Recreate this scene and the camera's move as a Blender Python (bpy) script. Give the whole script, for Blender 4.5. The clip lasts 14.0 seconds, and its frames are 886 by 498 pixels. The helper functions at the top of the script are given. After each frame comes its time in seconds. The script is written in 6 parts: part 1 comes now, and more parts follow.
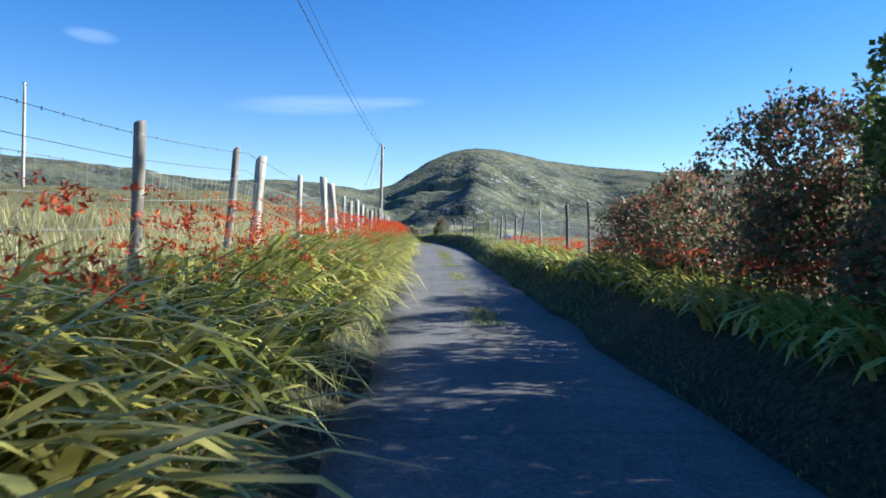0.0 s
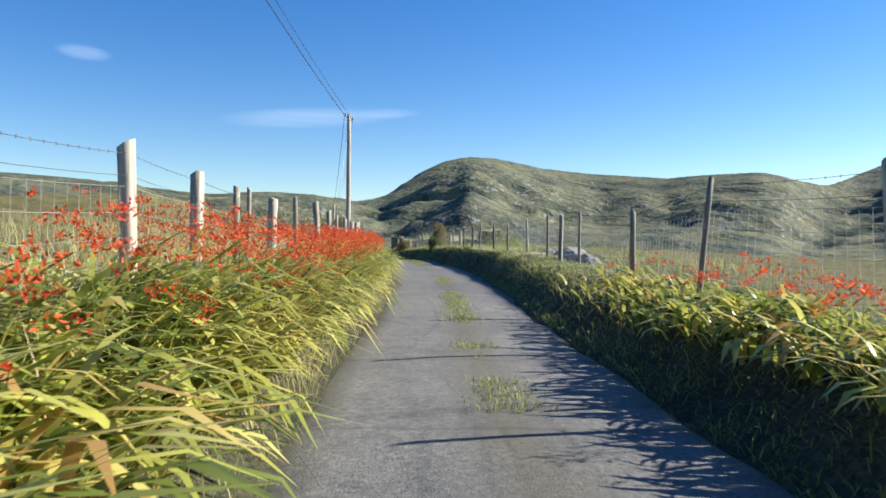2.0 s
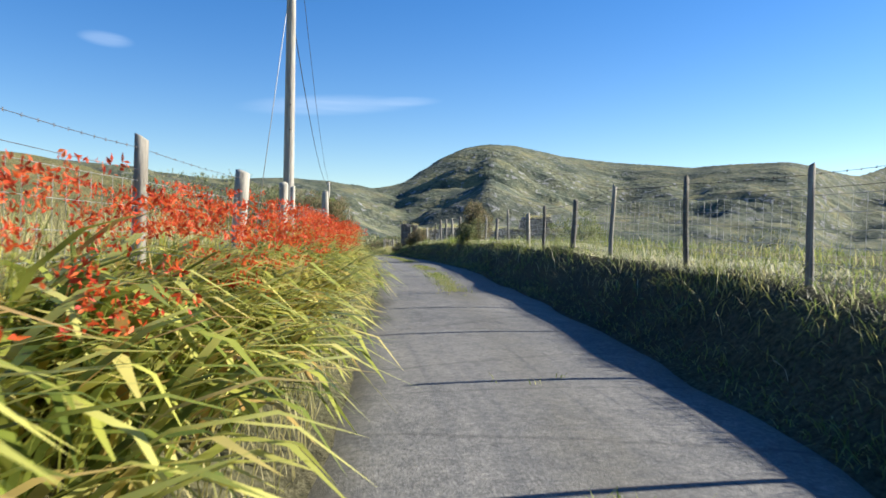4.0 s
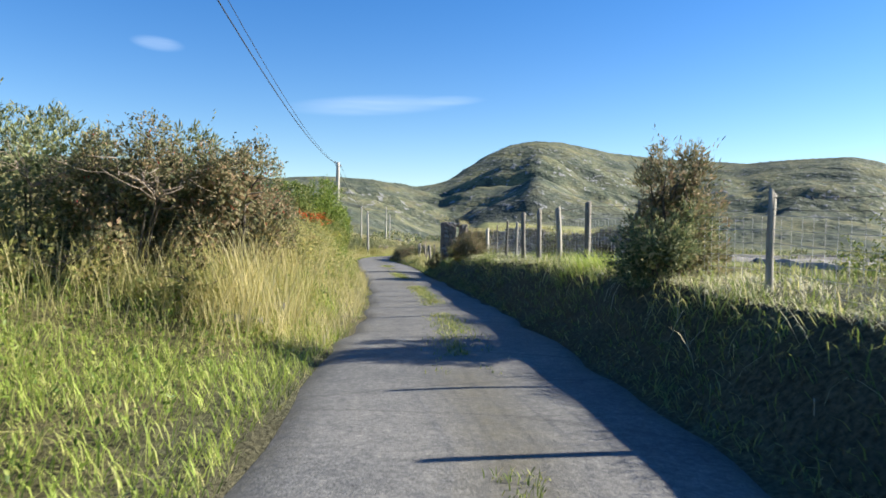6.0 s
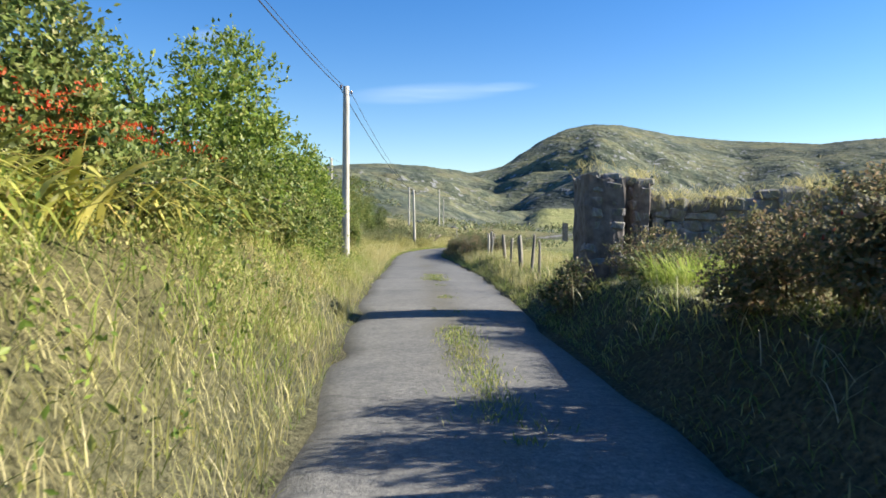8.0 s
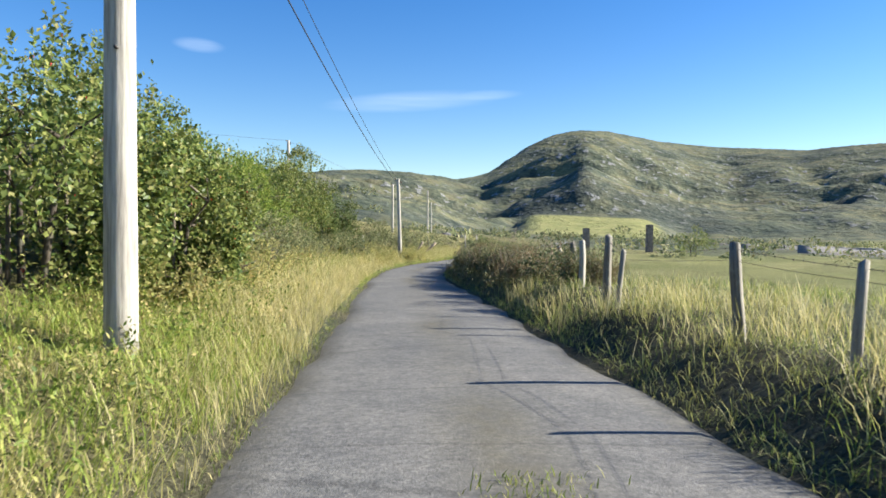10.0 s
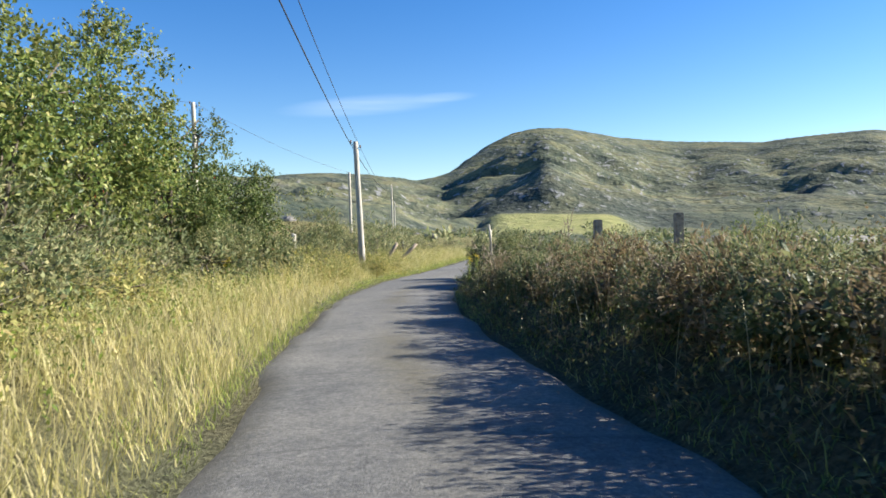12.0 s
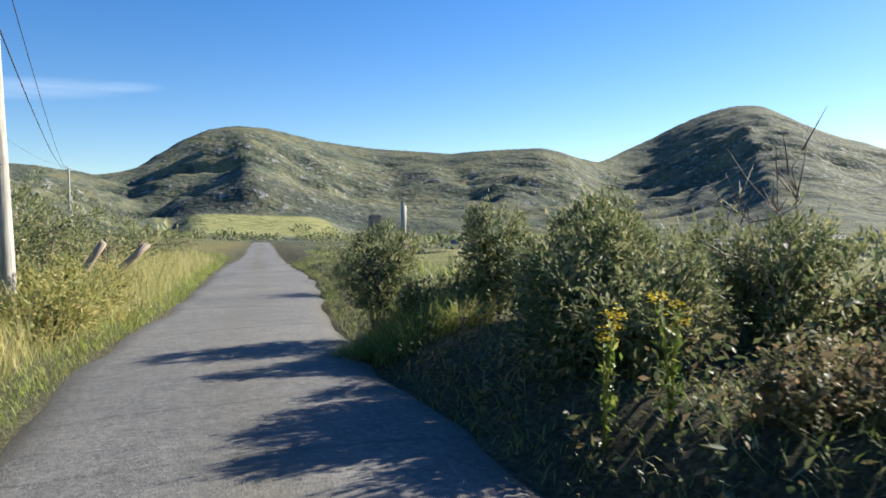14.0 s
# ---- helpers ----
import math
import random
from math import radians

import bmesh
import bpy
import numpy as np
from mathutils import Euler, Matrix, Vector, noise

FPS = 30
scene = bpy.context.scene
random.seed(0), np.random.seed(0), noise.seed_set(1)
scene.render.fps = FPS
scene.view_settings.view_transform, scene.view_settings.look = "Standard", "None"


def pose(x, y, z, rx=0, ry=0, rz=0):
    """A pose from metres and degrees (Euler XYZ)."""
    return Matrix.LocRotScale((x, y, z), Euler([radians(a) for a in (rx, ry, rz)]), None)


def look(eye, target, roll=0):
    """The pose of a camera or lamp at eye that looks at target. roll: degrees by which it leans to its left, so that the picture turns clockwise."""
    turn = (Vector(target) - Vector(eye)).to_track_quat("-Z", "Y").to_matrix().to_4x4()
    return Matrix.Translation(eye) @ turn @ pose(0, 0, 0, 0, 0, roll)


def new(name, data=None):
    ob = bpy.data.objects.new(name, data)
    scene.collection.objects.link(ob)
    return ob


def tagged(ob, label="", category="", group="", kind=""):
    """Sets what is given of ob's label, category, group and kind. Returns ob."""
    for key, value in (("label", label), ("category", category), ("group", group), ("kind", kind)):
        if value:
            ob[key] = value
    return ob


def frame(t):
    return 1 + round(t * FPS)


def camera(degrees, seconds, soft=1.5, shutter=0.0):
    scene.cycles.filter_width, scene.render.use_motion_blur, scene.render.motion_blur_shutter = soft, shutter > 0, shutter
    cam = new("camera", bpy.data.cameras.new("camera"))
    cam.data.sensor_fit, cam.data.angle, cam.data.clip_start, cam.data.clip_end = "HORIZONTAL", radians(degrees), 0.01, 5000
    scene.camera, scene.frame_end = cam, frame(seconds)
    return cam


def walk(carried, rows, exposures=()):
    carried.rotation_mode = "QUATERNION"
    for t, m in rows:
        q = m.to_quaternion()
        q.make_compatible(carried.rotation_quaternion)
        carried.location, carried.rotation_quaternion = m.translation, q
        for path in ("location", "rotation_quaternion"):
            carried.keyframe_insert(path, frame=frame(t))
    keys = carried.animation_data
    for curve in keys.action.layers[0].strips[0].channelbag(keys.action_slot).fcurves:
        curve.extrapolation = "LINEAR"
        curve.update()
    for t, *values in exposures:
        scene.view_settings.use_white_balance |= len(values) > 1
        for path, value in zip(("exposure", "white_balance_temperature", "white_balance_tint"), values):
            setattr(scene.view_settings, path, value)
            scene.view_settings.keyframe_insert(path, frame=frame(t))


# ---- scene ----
cam = camera(62.67, 14.0, soft=1.65, shutter=0.05)
PATH = [
    (0.0, pose(0.000, 0.000, 1.404, 89.387, -1.507, -9.035)),
    (0.5, pose(0.623, 4.020, 1.488, 90.089, -1.219, -9.089)),
    (1.0, pose(1.237, 8.084, 1.570, 90.448, -0.936, -9.187)),
    (1.5, pose(1.833, 12.256, 1.652, 90.446, -0.695, -9.308)),
    (2.0, pose(2.413, 16.511, 1.730, 90.206, -0.485, -9.390)),
    (2.5, pose(2.974, 20.851, 1.799, 89.802, -0.228, -9.319)),
    (3.0, pose(3.521, 25.263, 1.870, 89.497, -0.301, -8.822)),
    (3.5, pose(4.058, 29.736, 1.954, 89.313, -0.607, -8.316)),
    (4.0, pose(4.577, 34.261, 2.040, 89.292, -1.052, -8.011)),
    (4.5, pose(5.083, 38.831, 2.138, 89.616, -1.461, -7.787)),
    (5.0, pose(5.545, 43.431, 2.240, 89.519, -1.378, -6.836)),
    (5.5, pose(5.942, 48.040, 2.319, 89.388, -1.198, -5.789)),
    (6.0, pose(6.260, 52.668, 2.387, 89.156, -0.972, -4.550)),
    (6.5, pose(6.485, 57.332, 2.401, 88.829, -0.865, -3.280)),
    (7.0, pose(6.605, 61.991, 2.359, 88.486, -0.468, -1.954)),
    (7.5, pose(6.585, 66.619, 2.319, 88.223, -0.402, -0.900)),
    (8.0, pose(6.487, 71.186, 2.281, 88.130, -0.473, -0.286)),
    (8.5, pose(6.365, 75.656, 2.241, 88.308, -0.522, -0.300)),
    (9.0, pose(6.210, 80.024, 2.188, 88.464, -0.514, -0.576)),
    (9.5, pose(6.025, 84.268, 2.137, 88.617, -0.473, -1.034)),
    (10.0, pose(5.837, 88.408, 2.067, 88.750, -0.320, -1.519)),
    (10.5, pose(5.680, 92.452, 1.995, 88.869, 0.114, -1.859)),
    (11.0, pose(5.536, 96.421, 1.924, 88.959, 0.895, -2.009)),
    (11.5, pose(5.404, 100.334, 1.854, 89.004, 1.352, -2.736)),
    (12.0, pose(5.277, 104.209, 1.784, 88.914, 1.573, -4.635)),
    (12.5, pose(5.122, 108.082, 1.720, 88.726, 1.463, -8.433)),
    (13.0, pose(5.004, 111.916, 1.658, 88.582, 1.299, -14.125)),
    (13.5, pose(4.996, 115.666, 1.606, 88.584, 1.049, -20.973)),
    (14.0, pose(5.025, 119.385, 1.592, 88.683, 0.878, -28.117)),
]
EXPOSURES = [(0.0, 1.32, 5700, 10), (0.5, 1.36, 6150, 10), (1.0, 1.34, 6400, 10), (1.5, 1.28, 6350, 10), (5.0, 1.30, 6400, 10), (6.5, 1.42, 6400, 10), (13.2, 1.42, 6400, 10), (14.0, 1.26, 6450, 10)]
walk(cam, PATH, EXPOSURES)

# ---- sky and sun ----
SUN_AZ, SUN_EL = 6.0, 27.0          # degrees: turned from +x towards +y, above the horizon
world = bpy.data.worlds.new("sky")
scene.world = world
world.use_nodes = True
wn, wl = world.node_tree.nodes, world.node_tree.links
wn.clear()
sky = wn.new("ShaderNodeTexSky")
sky.sky_type, sky.sun_disc = "NISHITA", False
sky.sun_elevation, sky.sun_rotation = radians(SUN_EL), radians(90 - SUN_AZ)
sky.air_density, sky.dust_density, sky.ozone_density = 1.0, 0.12, 2.2
wco = wn.new("ShaderNodeTexCoord")


def wisp(azimuth, elevation, wide, high, amount, tilt):
    """A thin cirrus streak at a direction of the sky; returns its mask."""
    a, e = radians(azimuth), radians(elevation)
    c = Vector((math.sin(a) * math.cos(e), math.cos(a) * math.cos(e), math.sin(e)))
    r0 = Vector((math.cos(a), -math.sin(a), 0))
    u0 = r0.cross(c)
    r = r0 * math.cos(tilt) + u0 * math.sin(tilt)
    u = u0 * math.cos(tilt) - r0 * math.sin(tilt)
    terms = []
    for axis, size in ((r, radians(wide)), (u, radians(high))):
        d = wn.new("ShaderNodeVectorMath")
        d.operation = "DOT_PRODUCT"
        d.inputs[1].default_value = axis / size
        wl.new(wco.outputs["Generated"], d.inputs[0])
        p = wn.new("ShaderNodeMath")
        p.operation = "POWER"
        ab = wn.new("ShaderNodeMath")
        ab.operation = "ABSOLUTE"
        wl.new(d.outputs["Value"], ab.inputs[0])
        wl.new(ab.outputs[0], p.inputs[0])
        p.inputs[1].default_value = 2.0
        terms.append(p)
    s = wn.new("ShaderNodeMath")
    wl.new(terms[0].outputs[0], s.inputs[0])
    wl.new(terms[1].outputs[0], s.inputs[1])
    front = wn.new("ShaderNodeVectorMath")
    front.operation = "DOT_PRODUCT"
    front.inputs[1].default_value = c
    wl.new(wco.outputs["Generated"], front.inputs[0])
    gate = wn.new("ShaderNodeMath")
    gate.operation = "GREATER_THAN"
    gate.inputs[1].default_value = 0.5
    wl.new(front.outputs["Value"], gate.inputs[0])
    fall = wn.new("ShaderNodeMapRange")
    fall.interpolation_type = "SMOOTHSTEP"
    fall.inputs["To Min"].default_value, fall.inputs["To Max"].default_value = amount, 0.0
    wl.new(s.outputs[0], fall.inputs["Value"])
    m = wn.new("ShaderNodeMath")
    m.operation = "MULTIPLY"
    wl.new(fall.outputs[0], m.inputs[0])
    wl.new(gate.outputs[0], m.inputs[1])
    return m


stretch = wn.new("ShaderNodeMapping")
stretch.inputs["Scale"].default_value = (5, 5, 60)
stretch.inputs["Rotation"].default_value = (0.05, -0.12, 0)
wl.new(wco.outputs["Generated"], stretch.inputs["Vector"])
streaks = wn.new("ShaderNodeTexNoise")
streaks.inputs["Scale"].default_value, streaks.inputs["Detail"].default_value = 1.6, 7
wl.new(stretch.outputs[0], streaks.inputs["Vector"])
total = None
for spec in ((-1.0, 10.2, 7.5, 0.9, 0.4, 0.06), (4.0, 10.6, 4.0, 0.5, 0.35, 0.06), (-17.0, 13.6, 2.0, 0.6, 0.4, -0.05)):
    m = wisp(*spec)
    if total is None:
        total = m
    else:
        j = wn.new("ShaderNodeMath")
        j.operation = "MAXIMUM"
        wl.new(total.outputs[0], j.inputs[0])
        wl.new(m.outputs[0], j.inputs[1])
        total = j
veil = wn.new("ShaderNodeMath")
veil.operation = "MULTIPLY"
wl.new(total.outputs[0], veil.inputs[0])
wl.new(streaks.outputs["Fac"], veil.inputs[1])
cloud = wn.new("ShaderNodeMixRGB")
cloud.inputs["Color2"].default_value = (5.2, 6.2, 7.6, 1)
wl.new(veil.outputs[0], cloud.inputs["Fac"])
vivid = wn.new("ShaderNodeHueSaturation")
vivid.inputs["Saturation"].default_value = 1.4
vivid.inputs["Hue"].default_value = 0.512
wl.new(sky.outputs[0], vivid.inputs["Color"])
wl.new(vivid.outputs[0], cloud.inputs["Color1"])
bg = wn.new("ShaderNodeBackground")
bg.inputs["Strength"].default_value = 0.07
wl.new(cloud.outputs[0], bg.inputs["Color"])
wout = wn.new("ShaderNodeOutputWorld")
wl.new(bg.outputs[0], wout.inputs["Surface"])

sun_dir = Vector((math.cos(radians(SUN_AZ)) * math.cos(radians(SUN_EL)), math.sin(radians(SUN_AZ)) * math.cos(radians(SUN_EL)), math.sin(radians(SUN_EL))))
sun = new("sun", bpy.data.lights.new("sun", "SUN"))
sun.data.energy, sun.data.angle, sun.data.color = 5.0, radians(0.6), (1.0, 0.945, 0.83)
sun.matrix_world = look(sun_dir * 100, (0, 0, 0))


# ---- numbers: noise, road line, lie of the land ----
rng = np.random.default_rng(7)


def lattice(ix, iy, seed):
    h = (ix.astype(np.int64) * 374761393 + iy.astype(np.int64) * 668265263 + seed * 1442695041) & 0x7FFFFFFF
    h = ((h ^ (h >> 13)) * 1274126177) & 0x7FFFFFFF
    return ((h ^ (h >> 16)) & 0xFFFF) / 65535.0


def vnoise(x, y, seed=0):
    """Smooth value noise, 0 to 1."""
    x, y = np.asarray(x, float), np.asarray(y, float)
    x0, y0 = np.floor(x), np.floor(y)
    u, v = x - x0, y - y0
    u, v = u * u * (3 - 2 * u), v * v * (3 - 2 * v)
    a, b = lattice(x0, y0, seed), lattice(x0 + 1, y0, seed)
    c, d = lattice(x0, y0 + 1, seed), lattice(x0 + 1, y0 + 1, seed)
    return (a * (1 - u) + b * u) * (1 - v) + (c * (1 - u) + d * u) * v


def fbm(x, y, octaves=4, seed=0, ridged=False):
    total, amp, norm = 0, 1.0, 0
    for k in range(octaves):
        n = vnoise(x * 2 ** k, y * 2 ** k, seed + k)
        if ridged:
            n = 1 - np.abs(2 * n - 1)
        total, norm, amp = total + n * amp, norm + amp, amp * 0.5
    return total / norm


def step(x, a, b):
    s = np.clip((np.asarray(x, float) - a) / (b - a), 0, 1)
    return s * s * (3 - 2 * s)


def soft_line(pairs, spread):
    ys = np.arange(-60, 300, 0.5)
    v = np.interp(ys, [p[0] for p in pairs], [p[1] for p in pairs])
    k = np.hanning(int(spread / 0.5) * 2 + 3)
    v = np.convolve(np.pad(v, len(k) // 2, "edge"), k / k.sum(), "valid")
    slope0, slope1 = v[21] - v[20], v[-21] - v[-22]
    v[:20] = v[20] - slope0 * np.arange(20, 0, -1)
    v[-20:] = v[-21] + slope1 * np.arange(1, 21)
    return lambda y: np.interp(y, ys, v)


verge_left = soft_line([(-60, -8.8), (0, -0.6), (12.5, 1.1), (18, 1.75), (23, 2.45), (28, 3.15), (38, 4.4), (45.5, 5.0), (51, 5.35), (56, 5.3), (60, 5.5), (63, 5.8),
                       (68, 5.85), (75, 5.6), (80.5, 5.2), (87, 4.8), (99, 4.4), (111, 3.88), (114, 3.8), (117.4, 3.9), (119.5, 4.0), (122, 4.15), (125.5, 4.68), (128, 5.25), (131.3, 6.3), (134.6, 7.15),
                       (142, 8.8), (152, 11.4), (190, 21), (300, 48)], 4)
verge_right = soft_line([(-60, -6.0), (0, 2.1), (16, 4.3), (20, 4.9), (26, 5.7), (31, 6.5), (41, 7.9), (46, 8.0), (52, 8.35), (56, 8.45), (62, 8.6), (68, 8.45),
                        (81, 8.0), (91, 8.05), (99, 7.7), (107, 7.3), (115, 6.8), (119, 6.85), (125, 7.68), (128, 8.4), (133, 9.8), (137, 11.2),
                        (152, 14.6), (202, 27.5), (300, 52)], 4)
road_level = soft_line([(-60, -0.98), (-5, 0.12), (5, 0.33), (15, 0.53), (25, 0.69), (35, 0.87), (45, 1.09), (55, 1.23), (65, 1.15), (75, 1.07), (85, 0.95), (95, 0.77),
                        (105, 0.59), (115, 0.43), (125, 0.39), (155, 0.29), (300, 0.12)], 4)
lane_middle = soft_line([(-60, -9.3), (0, 0.0), (16.5, 2.41), (29.7, 4.06), (43.4, 5.55), (52.7, 6.26), (62, 6.6), (71.2, 6.49), (80, 6.21), (92.5, 5.68), (104.2, 5.28), (119.4, 5.1),
                         (125, 5.5), (135, 8.7), (152, 13.0), (202, 26.0), (300, 50)], 4)


def road_left(y):
    """The tarmac's left edge; the verge's own line lies a little outside it."""
    return lane_middle(y) + 0.905 * (verge_left(y) - lane_middle(y))


def road_right(y):
    return lane_middle(y) + 0.905 * (verge_right(y) - lane_middle(y))


# how high the banks stand above the road, along the way
bank_left = soft_line([(-60, 0.38), (50, 0.43), (54, 0.03), (60, 0.03), (63, 0.88), (67, 1.13), (80, 1.13), (85, 0.83), (90, 0.43), (98, 0.38), (104, 0.58), (120, 0.48), (126, 0.2), (300, 0.18)], 2)
bank_right = soft_line([(-60, 0.48), (8, 0.48), (14, 0.43), (26, 0.50), (31, 0.66), (41, 0.80), (72, 0.80), (79, 0.62), (86, 0.33), (96, 0.42), (101, 0.44), (106, 0.38), (124, 0.38), (129, 0.23), (300, 0.18)], 3)
rise_left = soft_line([(-60, 0.12), (50, 0.10), (58, 0.12), (66, 0.22), (110, 0.26), (122, 0.18), (134, 0.10), (300, 0.07)], 6)

# skyline of the hills seen from the middle of the road: azimuth, distance, height
RIDGE = [(-180, 700, 45), (-90, 700, 50), (-45, 600, 60), (-25, 600, 58), (-18, 610, 56), (-11, 620, 49), (-8.5, 630, 49.5), (-5, 670, 56), (-0.5, 710, 57), (2.8, 770, 56),
         (4.8, 810, 66), (5.8, 840, 79), (7.4, 890, 101), (9.4, 940, 125), (11.3, 990, 138.5), (13, 1010, 142), (16, 1060, 137), (19, 1110, 131.5), (22.5, 1170, 131.5),
         (27.5, 1120, 119), (29.1, 1100, 120.5), (34.1, 1070, 118.5), (36, 1100, 113), (38.4, 1180, 106), (40.6, 1330, 140), (42.4, 1400, 165), (44.4, 1430, 193),
         (46.7, 1460, 217), (48.6, 1480, 227), (50.1, 1490, 225), (52, 1500, 203), (54, 1500, 174), (57.5, 1500, 135), (70, 1400, 95), (90, 1300, 80), (180, 900, 45)]


SKY_AZ = np.arange(-180, 180.1, 0.2)
soften = np.hanning(13) / np.hanning(13).sum()
SKY_D, SKY_H = (np.convolve(np.pad(np.interp(SKY_AZ, [p[0] for p in RIDGE], [p[k] for p in RIDGE]), 6, "edge"), soften, "valid") for k in (1, 2))


def hills(x, y):
    dx, dy = x - 5.0, y - 60.0
    r, az = np.hypot(dx, dy), np.degrees(np.arctan2(dx, dy))
    D, H = np.interp(az, SKY_AZ, SKY_D), np.interp(az, SKY_AZ, SKY_H)
    start = np.interp(az, [-180, -30, -8, 4, 10, 30, 60, 180], [120, 110, 150, 230, 300, 380, 450, 200])
    s = np.clip((r - start) / (D - start), 0, 3)
    power = np.interp(az, [-180, -12, 1, 4.6, 8, 12, 16, 20, 30, 36, 38.5, 48.4, 52, 60, 180], [1.25, 1.3, 1.6, 2.3, 1.8, 1.2, 1.45, 1.7, 1.7, 1.9, 3.0, 1.3, 1.3, 1.7, 1.25])
    up = np.where(s < 1, np.clip(s, 0, 1) ** power, np.maximum(1 - (s - 1) * 0.9, -0.2))
    # the near shoulder in front of the main hill, in shade, and broken ground
    slant_u, slant_v = x * 0.93 - y * 0.36, x * 0.36 + y * 0.93
    rough = (fbm(slant_u / 170, slant_v / 60, 3, 11, True) - 0.55) * 21 + (fbm(slant_u / 75, slant_v / 30, 2, 23, True) - 0.5) * 14
    amount = np.clip(s * 2.2, 0, 1) * np.where(s < 1, np.clip((1.0 - s) * 3, 0.09, 1), 0.09)
    terrace = 9 * np.sin(s * 19 + 4 * fbm(x / 140, y / 140, 3, 5)) * np.clip(s * 3, 0, 1) * np.clip((1 - s) * 4, 0, 1) * np.clip(H / 130, 0.2, 1)
    body = H * up + rough * amount * np.where(r < 640, 0.55, 0.55 + 0.45 * step(r, 640, 720)) + terrace * 0.45
    crags = (fbm(slant_u / 40, slant_v / 22, 1, 37, True) - 0.5) * 7 * amount
    # the rocky hump that stands before the main hill
    crest = np.interp(az, [4.5, 6.4, 7.6, 10, 12.5, 15, 17.2, 19.5, 22.5, 27], [-6, 19, 25, 28.5, 29.5, 26.5, 20.5, 14, 4, -8])
    crest = crest + (fbm(x / 24, y / 24, 3, 57, True) - 0.5) * 9
    hump = crest * step(r, 462, 548) * (1 - 0.7 * step(r, 560, 690)) - 12 * step(r, 610, 700) - 20 * (1 - step(r, 462, 475))
    # the sloping pasture at the foot of the hump
    window = step(az, 4.0, 8.5) * (1 - step(az, 15.5, 22))
    damp = 1 - 0.85 * window * step(r, 290, 345) * (1 - step(r, 465, 520))
    field = np.interp(r, [285, 330, 465, 520, 600], [-3, 1.5, 14, 17, -10]) * window - 8 * (1 - window)
    land = np.maximum((body + crags) * damp, hump)
    gap = np.clip(np.abs(land - field) / 5, 0, 1)
    return np.where(r < 290, land, np.maximum(land, field) + 1.1 * (1 - gap) ** 2 * step(r, 290, 345))


def lie(x, y):
    """Height of the ground."""
    x, y = np.asarray(x, float), np.asarray(y, float)
    yc = np.clip(y, -55, 290)
    near = 1 - step(y, 264, 290)
    dl, dr = road_left(yc) - x, x - road_right(yc)
    z = road_level(yc) + 0 * x
    uneven = fbm(x / 1.7, y / 1.7, 3, 3) - 0.5
    z = z + near * bank_left(yc) * step(dl, 0.0, 1.1) + near * rise_left(yc) * np.clip(dl - 1.4, 0, 13) + 0.02 * np.clip(dl - 14.4, 0, 60) + 2.2 * np.exp(-((x + 12) / 16) ** 2 - ((y - 178) / 22) ** 2)
    z = z + near * bank_right(yc) * step(dr / np.interp(yc, [18, 26, 36, 44, 78, 85, 102, 106], [0.7, 1.05, 1.05, 0.78, 0.82, 1.0, 1.0, 0.7]), -0.05, 1.0) - 0.035 * np.clip(dr - 3, 0, 80)
    off = np.clip(np.maximum(dl, dr), 0, 1.0)
    z = z + uneven * 0.28 * off + (fbm(x / 9, y / 9, 3, 9) - 0.5) * 1.1 * np.clip(np.maximum(dl, dr) / 12 - 0.2, 0, 1)
    inside = near * step(-np.maximum(dl, dr), 0.0, 0.12)
    z = z - 0.06 * inside
    return z + hills(x, y)


def put(x, y):
    return float(lie(np.array([x]), np.array([y]))[0])


# ---- mesh helpers ----
def mesh_of(name, verts, tris=None, quads=None, smooth=False):
    """A mesh from arrays of vertices, triangles and quads."""
    verts = np.asarray(verts, np.float32).reshape(-1, 3)
    tris = np.zeros((0, 3), np.int32) if tris is None else np.asarray(tris, np.int32).reshape(-1, 3)
    quads = np.zeros((0, 4), np.int32) if quads is None else np.asarray(quads, np.int32).reshape(-1, 4)
    me = bpy.data.meshes.new(name)
    me.vertices.add(len(verts))
    me.vertices.foreach_set("co", verts.ravel())
    me.loops.add(tris.size + quads.size)
    me.loops.foreach_set("vertex_index", np.concatenate([tris.ravel(), quads.ravel()]))
    me.polygons.add(len(tris) + len(quads))
    starts = np.concatenate([np.arange(len(tris)) * 3, tris.size + np.arange(len(quads)) * 4])
    me.polygons.foreach_set("loop_start", starts.astype(np.int32))
    if smooth:
        me.polygons.foreach_set("use_smooth", np.ones(len(starts), bool))
    me.update(calc_edges=True)
    return me


def thing(name, me, material, label="", category="", group="", kind="", at=(0, 0, 0)):
    ob = new(name, me)
    ob.location = at
    if me is not None and material is not None:
        me.materials.append(material)
    return tagged(ob, label, category, group, kind)


def piece(name, me, material, parent, label=""):
    """One mesh under a thing."""
    ob = new(name, me)
    if material is not None and not me.materials:
        me.materials.append(material)
    ob.parent = parent
    return tagged(ob, label)


def bm_mesh(bm, name, smooth=False):
    me = bpy.data.meshes.new(name)
    bm.to_mesh(me)
    bm.free()
    if smooth:
        me.polygons.foreach_set("use_smooth", np.ones(len(me.polygons), bool))
    return me


